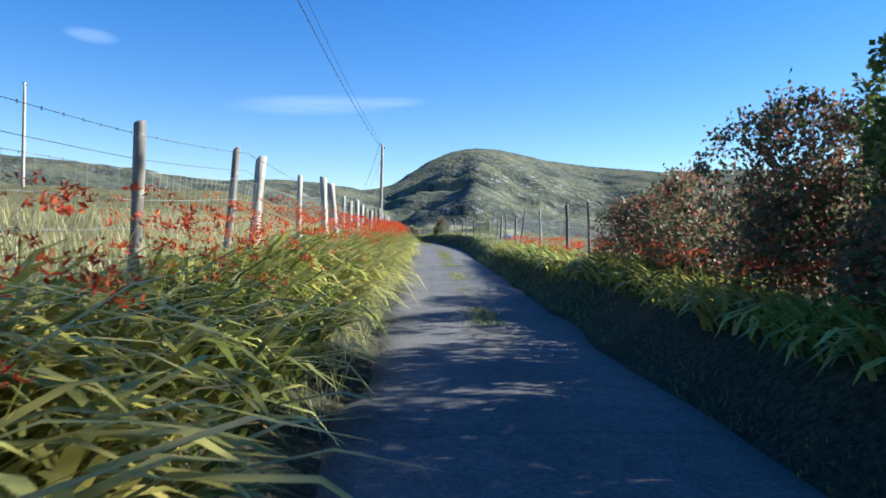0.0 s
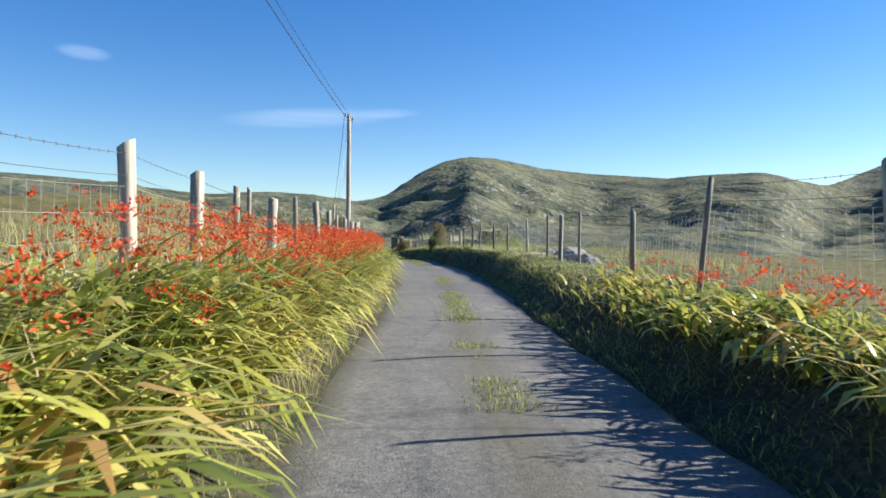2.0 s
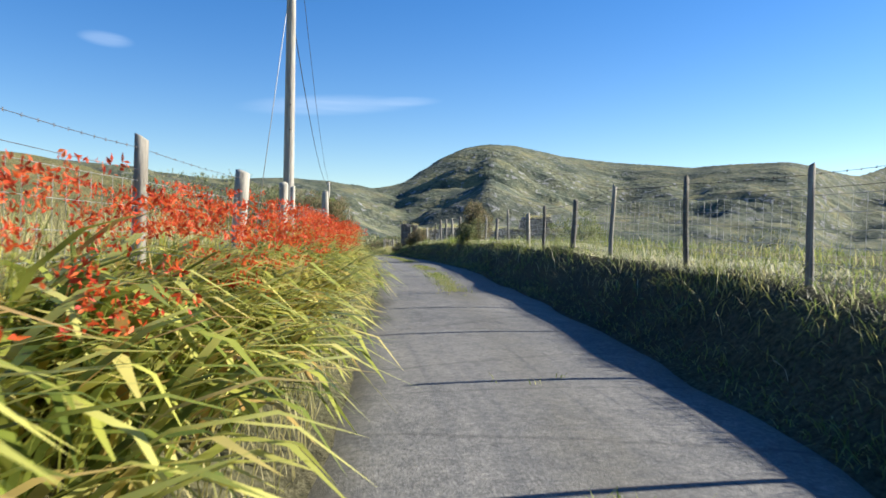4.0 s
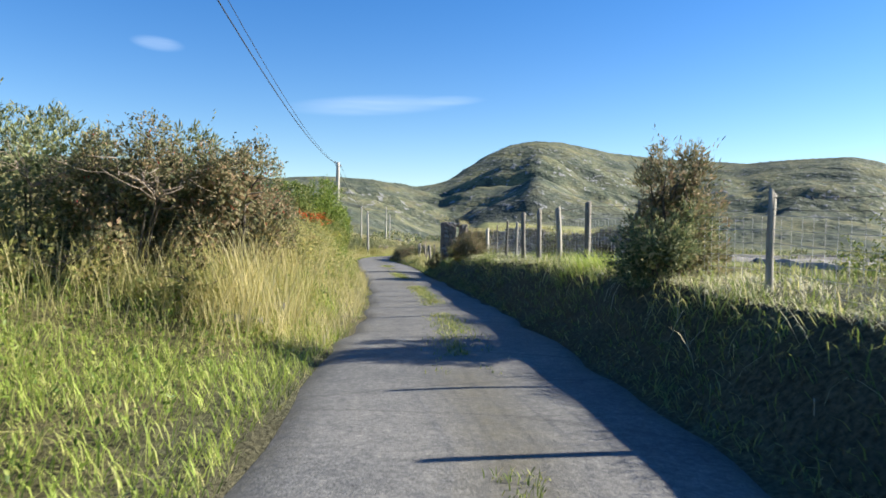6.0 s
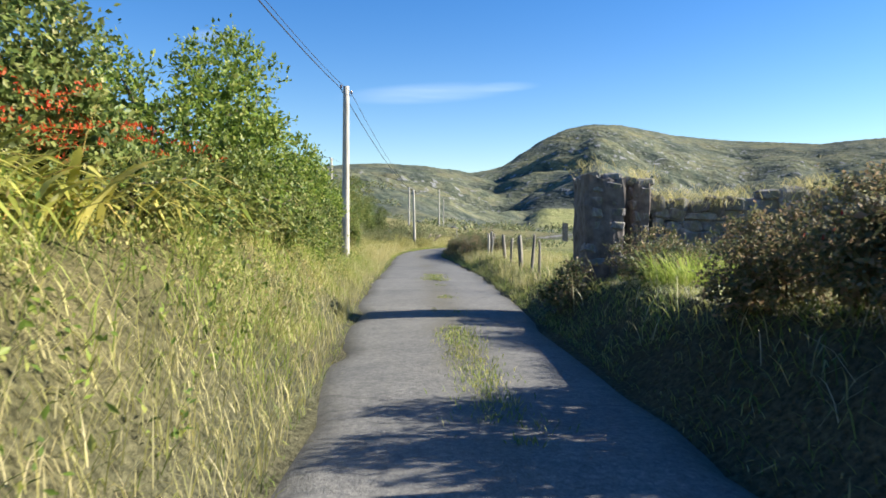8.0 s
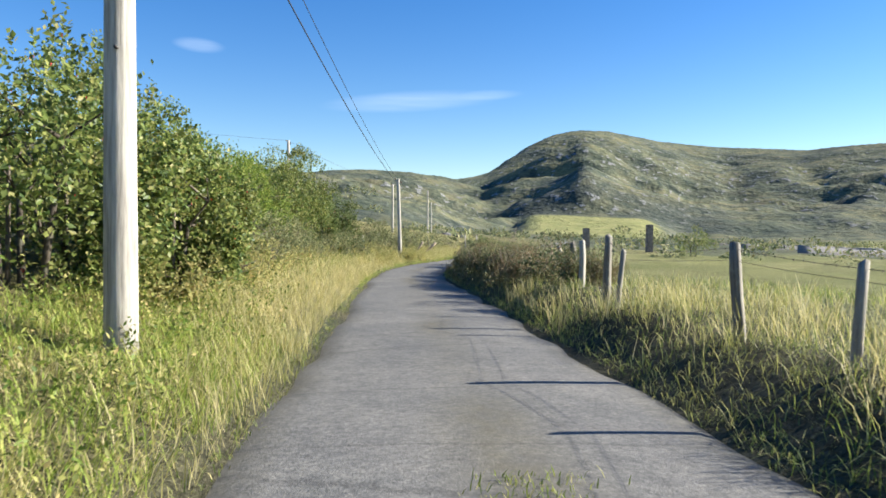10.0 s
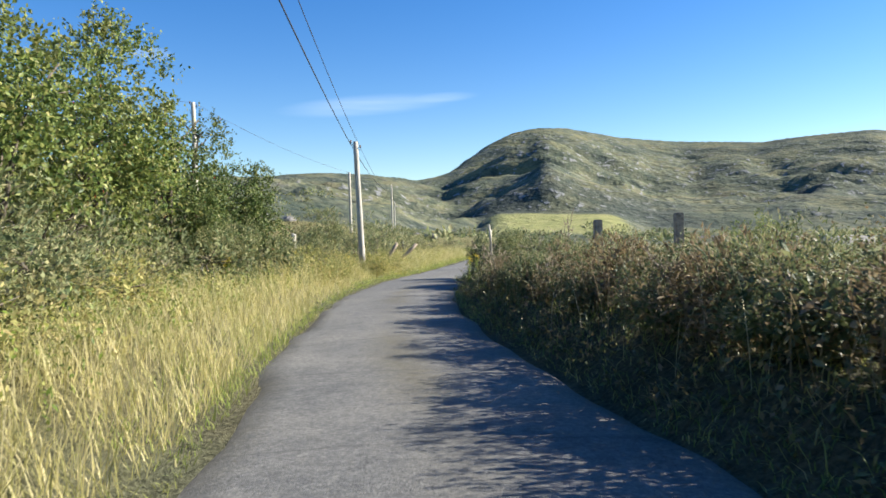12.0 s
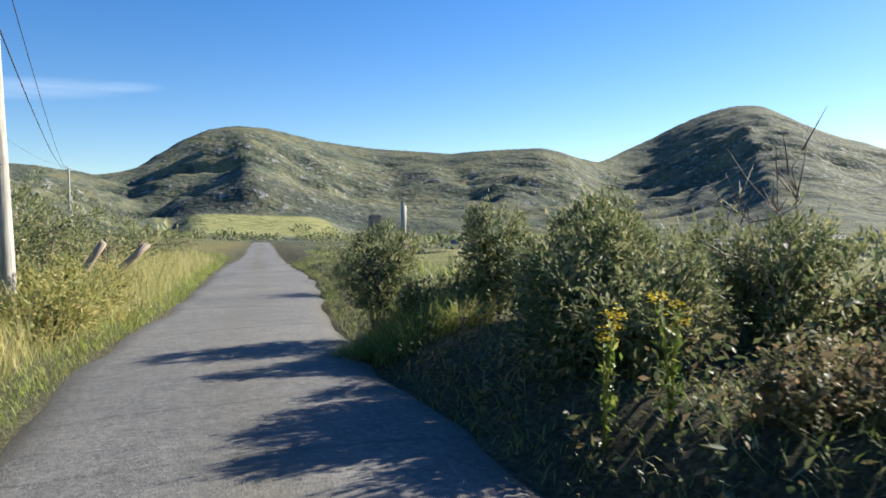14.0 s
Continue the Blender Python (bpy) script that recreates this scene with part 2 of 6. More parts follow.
def blades(base, length, width, turn, lean0, lean1, segs=3):
    """Arching grass blades: arrays of feet, lengths, widths, compass turns and the lean from upright at foot and tip (radians)."""
    n = len(base)
    pts = np.zeros((n, segs + 1, 3))
    pts[:, 0] = base
    for k in range(segs):
        th = lean0 + (lean1 - lean0) * (k + 0.5) / segs
        st = length / segs
        pts[:, k + 1, 0] = pts[:, k, 0] + np.sin(th) * np.cos(turn) * st
        pts[:, k + 1, 1] = pts[:, k, 1] + np.sin(th) * np.sin(turn) * st
        pts[:, k + 1, 2] = pts[:, k, 2] + np.cos(th) * st
    twist = turn + np.pi / 2
    side = np.stack([np.cos(twist), np.sin(twist), np.zeros(n)], 1)
    per = 2 * segs + 1
    verts = np.zeros((n, per, 3))
    for k in range(segs):
        w = (width * (0.75 + 0.25 * (k > 0)) * (1 - 0.35 * max(k - 1, 0) / segs))[:, None] * side / 2
        verts[:, 2 * k], verts[:, 2 * k + 1] = pts[:, k] - w, pts[:, k] + w
    verts[:, -1] = pts[:, -1]
    off = (np.arange(n) * per)[:, None]
    quads = np.concatenate([off + np.array([2 * k, 2 * k + 1, 2 * k + 3, 2 * k + 2]) for k in range(segs - 1)]) if segs > 1 else None
    tris = off + np.array([2 * segs - 2, 2 * segs - 1, 2 * segs])
    return verts.reshape(-1, 3), tris, quads


def leaves(at, way, face, length, width):
    """Small folded leaves: feet, directions, facing normals, lengths and widths."""
    n = len(at)
    way = way / np.linalg.norm(way, axis=1, keepdims=True)
    side = np.cross(way, face)
    side /= np.linalg.norm(side, axis=1, keepdims=True) + 1e-9
    up = np.cross(side, way)
    L, W = length[:, None], width[:, None]
    v = np.stack([at, at + way * L * 0.45 - side * W / 2 + up * W * 0.18, at + way * L, at + way * L * 0.45 + side * W / 2 + up * W * 0.18], 1)
    off = (np.arange(n) * 4)[:, None]
    tris = np.concatenate([off + np.array([0, 3, 2]), off + np.array([0, 2, 1])])
    return v.reshape(-1, 3), tris


def join(parts):
    """Joins (verts, tris, quads) sets."""
    vs, ts, qs, o = [], [], [], 0
    for p in parts:
        v, t, q = (list(p) + [None])[:3]
        vs.append(v)
        if t is not None and len(t):
            ts.append(np.asarray(t) + o)
        if q is not None and len(q):
            qs.append(np.asarray(q) + o)
        o += len(v)
    return np.concatenate(vs), (np.concatenate(ts) if ts else None), (np.concatenate(qs) if qs else None)


def tube(points, radii, sides=6, cap=True):
    """A tapered tube along points."""
    P = np.asarray(points, float)
    n = len(P)
    radii = np.broadcast_to(np.asarray(radii, float), (n,))
    T = np.gradient(P, axis=0)
    T /= np.linalg.norm(T, axis=1, keepdims=True) + 1e-9
    ref = np.where(np.abs(T[:, 2:3]) < 0.9, np.array([[0, 0, 1.0]]), np.array([[1.0, 0, 0]]))
    A = np.cross(T, ref)
    A /= np.linalg.norm(A, axis=1, keepdims=True) + 1e-9
    B = np.cross(T, A)
    ang = np.arange(sides) * 2 * np.pi / sides
    V = P[:, None] + radii[:, None, None] * (A[:, None] * np.cos(ang)[None, :, None] + B[:, None] * np.sin(ang)[None, :, None])
    quads = []
    for i in range(n - 1):
        for k in range(sides):
            quads.append((i * sides + k, i * sides + (k + 1) % sides, (i + 1) * sides + (k + 1) % sides, (i + 1) * sides + k))
    V = V.reshape(-1, 3)
    tris = []
    if cap:
        V = np.concatenate([V, P[:1], P[-1:]])
        a, b = len(V) - 2, len(V) - 1
        for k in range(sides):
            tris.append((a, (k + 1) % sides, k))
            tris.append((b, (n - 1) * sides + k, (n - 1) * sides + (k + 1) % sides))
    return V, np.array(tris, int).reshape(-1, 3), np.array(quads, int)


# ---- materials ----
def material(name):
    m = bpy.data.materials.new(name)
    m.use_nodes = True
    return m, m.node_tree.nodes, m.node_tree.links, m.node_tree.nodes["Principled BSDF"]


def ramp(nodes, stops):
    r = nodes.new("ShaderNodeValToRGB")
    e = r.color_ramp.elements
    while len(e) < len(stops):
        e.new(0.5)
    for k, (p, c) in enumerate(stops):
        e[k].position, e[k].color = p, (*c, 1)
    return r


def noise_tex(nodes, links, scale, detail=4, rough=0.55, vec=None):
    n = nodes.new("ShaderNodeTexNoise")
    n.inputs["Scale"].default_value, n.inputs["Detail"].default_value, n.inputs["Roughness"].default_value = scale, detail, rough
    if vec is None:
        co = nodes.new("ShaderNodeTexCoord")
        vec = co.outputs["Object"]
    links.new(vec, n.inputs["Vector"])
    return n


def bump(nodes, links, height, strength, distance, bsdf):
    b = nodes.new("ShaderNodeBump")
    b.inputs["Strength"].default_value, b.inputs["Distance"].default_value = strength, distance
    links.new(height, b.inputs["Height"])
    links.new(b.outputs[0], bsdf.inputs["Normal"])


def mix(nodes, links, fac, a, b, kind="MIX"):
    m = nodes.new("ShaderNodeMixRGB")
    m.blend_type = kind
    for sock, val in ((m.inputs["Fac"], fac), (m.inputs["Color1"], a), (m.inputs["Color2"], b)):
        if isinstance(val, (int, float)):
            sock.default_value = val
        elif isinstance(val, tuple):
            sock.default_value = (*val, 1)
        else:
            links.new(val, sock)
    return m.outputs[0]


def leaf_material(name, stops, through_light=0.35, rough=0.5, patch=0.0, patch_color=(0.2, 0.15, 0.05), patch_scale=0.6):
    """Foliage: a colour of its own for each leaf, larger patches, some light passing through."""
    m, n, l, b = material(name)
    geo = n.new("ShaderNodeNewGeometry")
    r = ramp(n, stops)
    l.new(geo.outputs["Random Per Island"], r.inputs["Fac"])
    col = r.outputs[0]
    big = noise_tex(n, l, patch_scale, 3)
    if patch:
        edge = n.new("ShaderNodeMapRange")
        edge.inputs["From Min"].default_value, edge.inputs["From Max"].default_value = 0.5, 0.68
        edge.inputs["To Max"].default_value = patch
        l.new(big.outputs["Fac"], edge.inputs["Value"])
        col = mix(n, l, edge.outputs[0], col, patch_color)
    vary = ramp(n, [(0.3, (0.8, 0.82, 0.8)), (0.7, (1.2, 1.17, 1.1))])
    fine = noise_tex(n, l, 2.3, 3)
    l.new(fine.outputs["Fac"], vary.inputs["Fac"])
    col = mix(n, l, 1.0, col, vary.outputs[0], "MULTIPLY")
    l.new(col, b.inputs["Base Color"])
    b.inputs["Roughness"].default_value = rough
    b.inputs["Specular IOR Level"].default_value = 0.18
    t = n.new("ShaderNodeBsdfTranslucent")
    l.new(col, t.inputs["Color"])
    s = n.new("ShaderNodeMixShader")
    s.inputs["Fac"].default_value = through_light
    out = n["Material Output"]
    l.new(b.outputs[0], s.inputs[1])
    l.new(t.outputs[0], s.inputs[2])
    l.new(s.outputs[0], out.inputs["Surface"])
    return m


def ground_material():
    m, n, l, b = material("moorland")
    def attr(a):
        k = n.new("ShaderNodeAttribute")
        k.attribute_name = a
        return k.outputs["Fac"]
    big, mid, small = noise_tex(n, l, 0.022, 4, 0.55), noise_tex(n, l, 0.09, 6, 0.65), noise_tex(n, l, 1.3, 5, 0.6)
    moor = ramp(n, [(0.33, (0.061, 0.073, 0.057)), (0.45, (0.099, 0.109, 0.072)), (0.54, (0.138, 0.141, 0.087)), (0.66, (0.132, 0.127, 0.088))])
    l.new(mid.outputs["Fac"], moor.inputs["Fac"])
    wide = ramp(n, [(0.36, (0.58, 0.66, 0.72)), (0.5, (0.92, 0.94, 0.92)), (0.62, (1.18, 1.1, 0.95))])
    l.new(big.outputs["Fac"], wide.inputs["Fac"])
    col = mix(n, l, 1.0, moor.outputs[0], wide.outputs[0], "MULTIPLY")
    co = n.new("ShaderNodeTexCoord")
    # beds of rock that dip to one side
    beds = n.new("ShaderNodeCombineXYZ")
    for k, axis in enumerate(((0.009, -0.004, 0.0), (0.004, 0.010, 0.0), (0.024, 0.012, 0.060))):
        dip = n.new("ShaderNodeVectorMath")
        dip.operation = "DOT_PRODUCT"
        dip.inputs[1].default_value = axis
        l.new(co.outputs["Object"], dip.inputs[0])
        l.new(dip.outputs["Value"], beds.inputs[k])
    ledge = noise_tex(n, l, 1.0, 4, 0.55, beds.outputs[0])
    led = ramp(n, [(0.36, (0.78, 0.82, 0.86)), (0.47, (1.0, 1.0, 1.0)), (0.62, (1.12, 1.1, 1.05))])
    l.new(ledge.outputs["Fac"], led.inputs["Fac"])
    col = mix(n, l, 1.0, col, led.outputs[0], "MULTIPLY")
    tuft = noise_tex(n, l, 0.36, 4, 0.6)
    speck = ramp(n, [(0.36, (0.88, 0.90, 0.92)), (0.5, (1.0, 1.0, 1.0)), (0.64, (1.07, 1.07, 1.06))])
    l.new(tuft.outputs["Fac"], speck.inputs["Fac"])
    col = mix(n, l, 1.0, col, speck.outputs[0], "MULTIPLY")
    # dark heather tone; on the hump it also carries painted shade
    heath_shade = ramp(n, [(0.4, (0.030, 0.040, 0.036)), (0.62, (0.085, 0.095, 0.075))])
    l.new(tuft.outputs["Fac"], heath_shade.inputs["Fac"])
    col = mix(n, l, attr("heath_shade"), col, heath_shade.outputs[0])
    stone = ramp(n, [(0.35, (0.12, 0.125, 0.125)), (0.65, (0.31, 0.305, 0.29))])
    l.new(small.outputs["Fac"], stone.inputs["Fac"])
    crag = n.new("ShaderNodeMath")
    crag.operation = "MULTIPLY"
    broken = noise_tex(n, l, 0.17, 4, 0.55)
    cr = n.new("ShaderNodeMapRange")
    cr.inputs["From Min"].default_value, cr.inputs["From Max"].default_value = 0.58, 0.63
    l.new(broken.outputs["Fac"], cr.inputs["Value"])
    l.new(attr("rock"), crag.inputs[0])
    l.new(cr.outputs[0], crag.inputs[1])
    col = mix(n, l, crag.outputs[0], col, stone.outputs[0])
    past = ramp(n, [(0.35, (0.19, 0.20, 0.07)), (0.65, (0.29, 0.275, 0.115))])
    l.new(mid.outputs["Fac"], past.inputs["Fac"])
    col = mix(n, l, attr("pasture"), col, past.outputs[0])
    straw = ramp(n, [(0.35, (0.13, 0.12, 0.045)), (0.65, (0.27, 0.23, 0.10))])
    l.new(small.outputs["Fac"], straw.inputs["Fac"])
    col = mix(n, l, attr("dry"), col, straw.outputs[0])
    soil = ramp(n, [(0.35, (0.065, 0.052, 0.033)), (0.65, (0.14, 0.112, 0.07))])
    l.new(small.outputs["Fac"], soil.inputs["Fac"])
    col = mix(n, l, attr("soil"), col, soil.outputs[0])
    litter = noise_tex(n, l, 21, 5, 0.7)
    lit = ramp(n, [(0.36, (0.38, 0.38, 0.36)), (0.5, (0.85, 0.85, 0.82)), (0.64, (1.35, 1.32, 1.25))])
    l.new(litter.outputs["Fac"], lit.inputs["Fac"])
    near = n.new("ShaderNodeMath")
    near.operation = "SUBTRACT"
    near.inputs[0].default_value = 1.0
    l.new(attr("hill"), near.inputs[1])
    col = mix(n, l, near.outputs[0], col, mix(n, l, 1.0, col, lit.outputs[0], "MULTIPLY"))
    l.new(col, b.inputs["Base Color"])
    b.inputs["Roughness"].default_value = 0.95
    b.inputs["Specular IOR Level"].default_value = 0.1
    h = n.new("ShaderNodeMath")
    h.operation = "MULTIPLY_ADD"
    l.new(broken.outputs["Fac"], h.inputs[0])
    h.inputs[1].default_value = 1.8
    h2 = n.new("ShaderNodeMath")
    h2.operation = "MULTIPLY_ADD"
    h2.inputs[1].default_value = 2.6
    l.new(ledge.outputs["Fac"], h2.inputs[0])
    fine = n.new("ShaderNodeMath")
    fine.operation = "MULTIPLY"
    fine.inputs[1].default_value = 0.10
    l.new(small.outputs["Fac"], fine.inputs[0])
    l.new(fine.outputs[0], h2.inputs[2])
    l.new(h2.outputs[0], h.inputs[2])
    crags = n.new("ShaderNodeMath")
    crags.operation = "MULTIPLY"
    l.new(h.outputs[0], crags.inputs[0])
    l.new(attr("hill"), crags.inputs[1])
    both = n.new("ShaderNodeMath")
    both.operation = "MULTIPLY_ADD"
    l.new(litter.outputs["Fac"], both.inputs[0])
    both.inputs[1].default_value = 0.05
    l.new(crags.outputs[0], both.inputs[2])
    bump(n, l, both.outputs[0], 1.0, 1.2, b)
    return m


def road_material():
    m, n, l, b = material("worn_asphalt")
    grit, mid, big = noise_tex(n, l, 70, 3, 0.7), noise_tex(n, l, 5, 5, 0.6), noise_tex(n, l, 0.5, 4, 0.6)
    grit2 = noise_tex(n, l, 22, 4, 0.75)
    base = ramp(n, [(0.3, (0.108, 0.107, 0.104)), (0.55, (0.172, 0.169, 0.160)), (0.8, (0.27, 0.263, 0.247))])
    l.new(grit.outputs["Fac"], base.inputs["Fac"])
    worn = ramp(n, [(0.3, (0.72, 0.73, 0.75)), (0.7, (1.18, 1.15, 1.1))])
    l.new(big.outputs["Fac"], worn.inputs["Fac"])
    col = mix(n, l, 1.0, base.outputs[0], worn.outputs[0], "MULTIPLY")
    blot = ramp(n, [(0.35, (0.85, 0.85, 0.85)), (0.6, (1.06, 1.05, 1.03))])
    l.new(mid.outputs["Fac"], blot.inputs["Fac"])
    col = mix(n, l, 1.0, col, blot.outputs[0], "MULTIPLY")
    k = n.new("ShaderNodeAttribute")
    k.attribute_name = "dirt"
    crumb = n.new("ShaderNodeMath")
    crumb.operation = "MULTIPLY"
    peb = ramp(n, [(0.3, (0.68, 0.68, 0.68)), (0.5, (1.0, 1.0, 1.0)), (0.68, (1.42, 1.40, 1.34))])
    l.new(grit2.outputs["Fac"], peb.inputs["Fac"])
    col = mix(n, l, 1.0, col, peb.outputs[0], "MULTIPLY")
    l.new(k.outputs["Fac"], crumb.inputs[0])
    l.new(mid.outputs["Fac"], crumb.inputs[1])
    col = mix(n, l, crumb.outputs[0], col, (0.10, 0.085, 0.045))
    stretch_v = n.new("ShaderNodeMapping")
    stretch_v.inputs["Scale"].default_value = (0.25, 1.0, 1.0)
    co = n.new("ShaderNodeTexCoord")
    l.new(co.outputs["Object"], stretch_v.inputs["Vector"])
    crack = n.new("ShaderNodeTexVoronoi")
    crack.feature = "DISTANCE_TO_EDGE"
    crack.inputs["Scale"].default_value = 0.45
    wob = mix(n, l, 0.12, stretch_v.outputs[0], mid.outputs["Color"], "ADD")
    l.new(wob, crack.inputs["Vector"])
    cm = n.new("ShaderNodeMapRange")
    cm.inputs["From Min"].default_value, cm.inputs["From Max"].default_value = 0.004, 0.012
    cm.inputs["To Min"].default_value, cm.inputs["To Max"].default_value = 0.28, 0.0
    l.new(crack.outputs["Distance"], cm.inputs["Value"])
    col = mix(n, l, cm.outputs[0], col, (0.035, 0.033, 0.03))
    l.new(col, b.inputs["Base Color"])
    b.inputs["Roughness"].default_value = 0.88
    b.inputs["Specular IOR Level"].default_value = 0.3
    bump(n, l, grit.outputs["Fac"], 0.5, 0.012, b)
    return m


def wood_material(name, dark, light, lichen):
    m, n, l, b = material(name)
    co = n.new("ShaderNodeTexCoord")
    mp = n.new("ShaderNodeMapping")
    mp.inputs["Scale"].default_value = (30, 30, 1.6)
    l.new(co.outputs["Object"], mp.inputs["Vector"])
    grain = noise_tex(n, l, 1.0, 6, 0.65, mp.outputs[0])
    r = ramp(n, [(0.3, dark), (0.7, light)])
    l.new(grain.outputs["Fac"], r.inputs["Fac"])
    info = n.new("ShaderNodeObjectInfo")
    tone = ramp(n, [(0.0, (0.55, 0.53, 0.5)), (0.5, (0.95, 0.93, 0.9)), (1.0, (1.25, 1.22, 1.18))])
    l.new(info.outputs["Random"], tone.inputs["Fac"])
    col = mix(n, l, 1.0, r.outputs[0], tone.outputs[0], "MULTIPLY")
    spots = noise_tex(n, l, 9, 4, 0.6)
    sm = n.new("ShaderNodeMapRange")
    sm.inputs["From Min"].default_value, sm.inputs["From Max"].default_value, sm.inputs["To Max"].default_value = 0.56, 0.64, lichen
    l.new(spots.outputs["Fac"], sm.inputs["Value"])
    col = mix(n, l, sm.outputs[0], col, (0.36, 0.38, 0.27))
    l.new(col, b.inputs["Base Color"])
    b.inputs["Roughness"].default_value = 0.85
    bump(n, l, grain.outputs["Fac"], 0.6, 0.01, b)
    return m


def stone_material():
    m, n, l, b = material("field_stone")
    a, s = noise_tex(n, l, 2.5, 5, 0.6), noise_tex(n, l, 14, 5, 0.65)
    r = ramp(n, [(0.3, (0.12, 0.115, 0.115)), (0.5, (0.22, 0.21, 0.205)), (0.7, (0.36, 0.35, 0.33))])
    l.new(s.outputs["Fac"], r.inputs["Fac"])
    info = n.new("ShaderNodeObjectInfo")
    tone = ramp(n, [(0, (0.65, 0.62, 0.64)), (1, (1.2, 1.17, 1.12))])
    l.new(info.outputs["Random"], tone.inputs["Fac"])
    col = mix(n, l, 1.0, r.outputs[0], tone.outputs[0], "MULTIPLY")
    lm = n.new("ShaderNodeMapRange")
    lm.inputs["From Min"].default_value, lm.inputs["From Max"].default_value, lm.inputs["To Max"].default_value = 0.55, 0.66, 0.7
    l.new(a.outputs["Fac"], lm.inputs["Value"])
    col = mix(n, l, lm.outputs[0], col, (0.16, 0.16, 0.075))
    l.new(col, b.inputs["Base Color"])
    b.inputs["Roughness"].default_value = 0.9
    bump(n, l, s.outputs["Fac"], 0.7, 0.02, b)
    return m


def plain(name, color, rough=0.6, metal=0.0, spread=0.25, scale=8):
    m, n, l, b = material(name)
    k = noise_tex(n, l, scale, 4)
    lo, hi = tuple(c * (1 - spread) for c in color), tuple(min(1, c * (1 + spread)) for c in color)
    r = ramp(n, [(0.3, lo), (0.7, hi)])
    l.new(k.outputs["Fac"], r.inputs["Fac"])
    l.new(r.outputs[0], b.inputs["Base Color"])
    b.inputs["Roughness"].default_value, b.inputs["Metallic"].default_value = rough, metal
    return m


GROUND, ROAD, STONE = ground_material(), road_material(), stone_material()
POST = wood_material("weathered_post_wood", (0.16, 0.14, 0.11), (0.50, 0.47, 0.40), 0.5)
POLE = wood_material("grey_pole_wood", (0.20, 0.18, 0.155), (0.60, 0.57, 0.50), 0.2)
# darker copy of POST: the right-hand posts' shaded side put into the colour
SHADED_POST = wood_material("shaded_post_wood", (0.07, 0.06, 0.048), (0.27, 0.25, 0.21), 0.35)
DEAD_WOOD = wood_material("dead_stem_wood", (0.14, 0.105, 0.075), (0.38, 0.31, 0.24), 0.2)
BARK = wood_material("shrub_bark", (0.05, 0.04, 0.03), (0.14, 0.115, 0.085), 0.2)
WIRE = plain("weathered_wire", (0.40, 0.395, 0.38), 0.55, 0.35)
BARB = plain("rusted_barbed_wire", (0.12, 0.10, 0.085), 0.65, 0.5)
CABLE = plain("black_cable", (0.03, 0.03, 0.032), 0.6)
IRON = plain("dark_iron_fitting", (0.07, 0.065, 0.06), 0.55, 0.6)
CERAMIC = plain("brown_glazed_insulator", (0.10, 0.05, 0.03), 0.25)
MONT = leaf_material("montbretia_leaf", [(0.0, (0.085, 0.125, 0.03)), (0.3, (0.22, 0.26, 0.045)), (0.6, (0.42, 0.43, 0.09)), (0.86, (0.64, 0.60, 0.19)), (1.0, (0.48, 0.27, 0.10))], 0.38, 0.36, 0.62, (0.60, 0.48, 0.12), 0.5)
FLOWER = leaf_material("montbretia_flower", [(0.0, (0.46, 0.035, 0.018)), (0.5, (0.62, 0.080, 0.024)), (1.0, (0.74, 0.18, 0.05))], 0.4, 0.5)
DRY = leaf_material("dry_grass_blade", [(0.0, (0.25, 0.25, 0.08)), (0.25, (0.42, 0.38, 0.14)), (0.6, (0.61, 0.53, 0.26)), (1.0, (0.74, 0.65, 0.38))], 0.42, 0.6, 0.55, (0.34, 0.35, 0.12), 0.7)
GREEN = leaf_material("green_grass_blade", [(0, (0.112, 0.168, 0.04)), (0.5, (0.238, 0.294, 0.072)), (0.85, (0.42, 0.42, 0.144)), (1, (0.644, 0.56, 0.288))], 0.45, 0.55, 0.6, (0.36, 0.33, 0.12), 0.7)
LUSH = leaf_material("lush_grass_blade", [(0.0, (0.20, 0.28, 0.05)), (0.5, (0.36, 0.44, 0.09)), (1.0, (0.54, 0.54, 0.19))], 0.45, 0.55)
PALE = leaf_material("pale_seeding_grass", [(0.0, (0.42, 0.40, 0.22)), (0.5, (0.62, 0.58, 0.38)), (1.0, (0.75, 0.71, 0.54))], 0.55, 0.6)
BROAD = leaf_material("broad_shrub_leaf", [(0.0, (0.055, 0.095, 0.03)), (0.4, (0.145, 0.195, 0.05)), (0.8, (0.25, 0.285, 0.08)), (1.0, (0.38, 0.35, 0.14))], 0.38, 0.42, 0.45, (0.22, 0.19, 0.085), 0.9)
BRIGHT = leaf_material("bright_shrub_leaf", [(0.0, (0.07, 0.115, 0.025)), (0.4, (0.15, 0.22, 0.04)), (0.8, (0.25, 0.31, 0.06)), (1.0, (0.38, 0.38, 0.11))], 0.42, 0.4)
FUCHSIA = leaf_material("fuchsia_leaf", [(0.0, (0.08, 0.11, 0.055)), (0.45, (0.14, 0.17, 0.08)), (0.75, (0.28, 0.20, 0.12)), (1.0, (0.48, 0.17, 0.13))], 0.42, 0.45)
FUCHSIA_BELL = leaf_material("fuchsia_bell", [(0.0, (0.50, 0.03, 0.06)), (1.0, (0.70, 0.09, 0.06))], 0.4)
GORSE_BROWN = leaf_material("browned_gorse_spine", [(0.0, (0.085, 0.10, 0.05)), (0.4, (0.185, 0.18, 0.09)), (0.8, (0.29, 0.225, 0.13)), (1.0, (0.42, 0.28, 0.18))], 0.32, 0.6, 0.6, (0.18, 0.20, 0.08), 1.3)
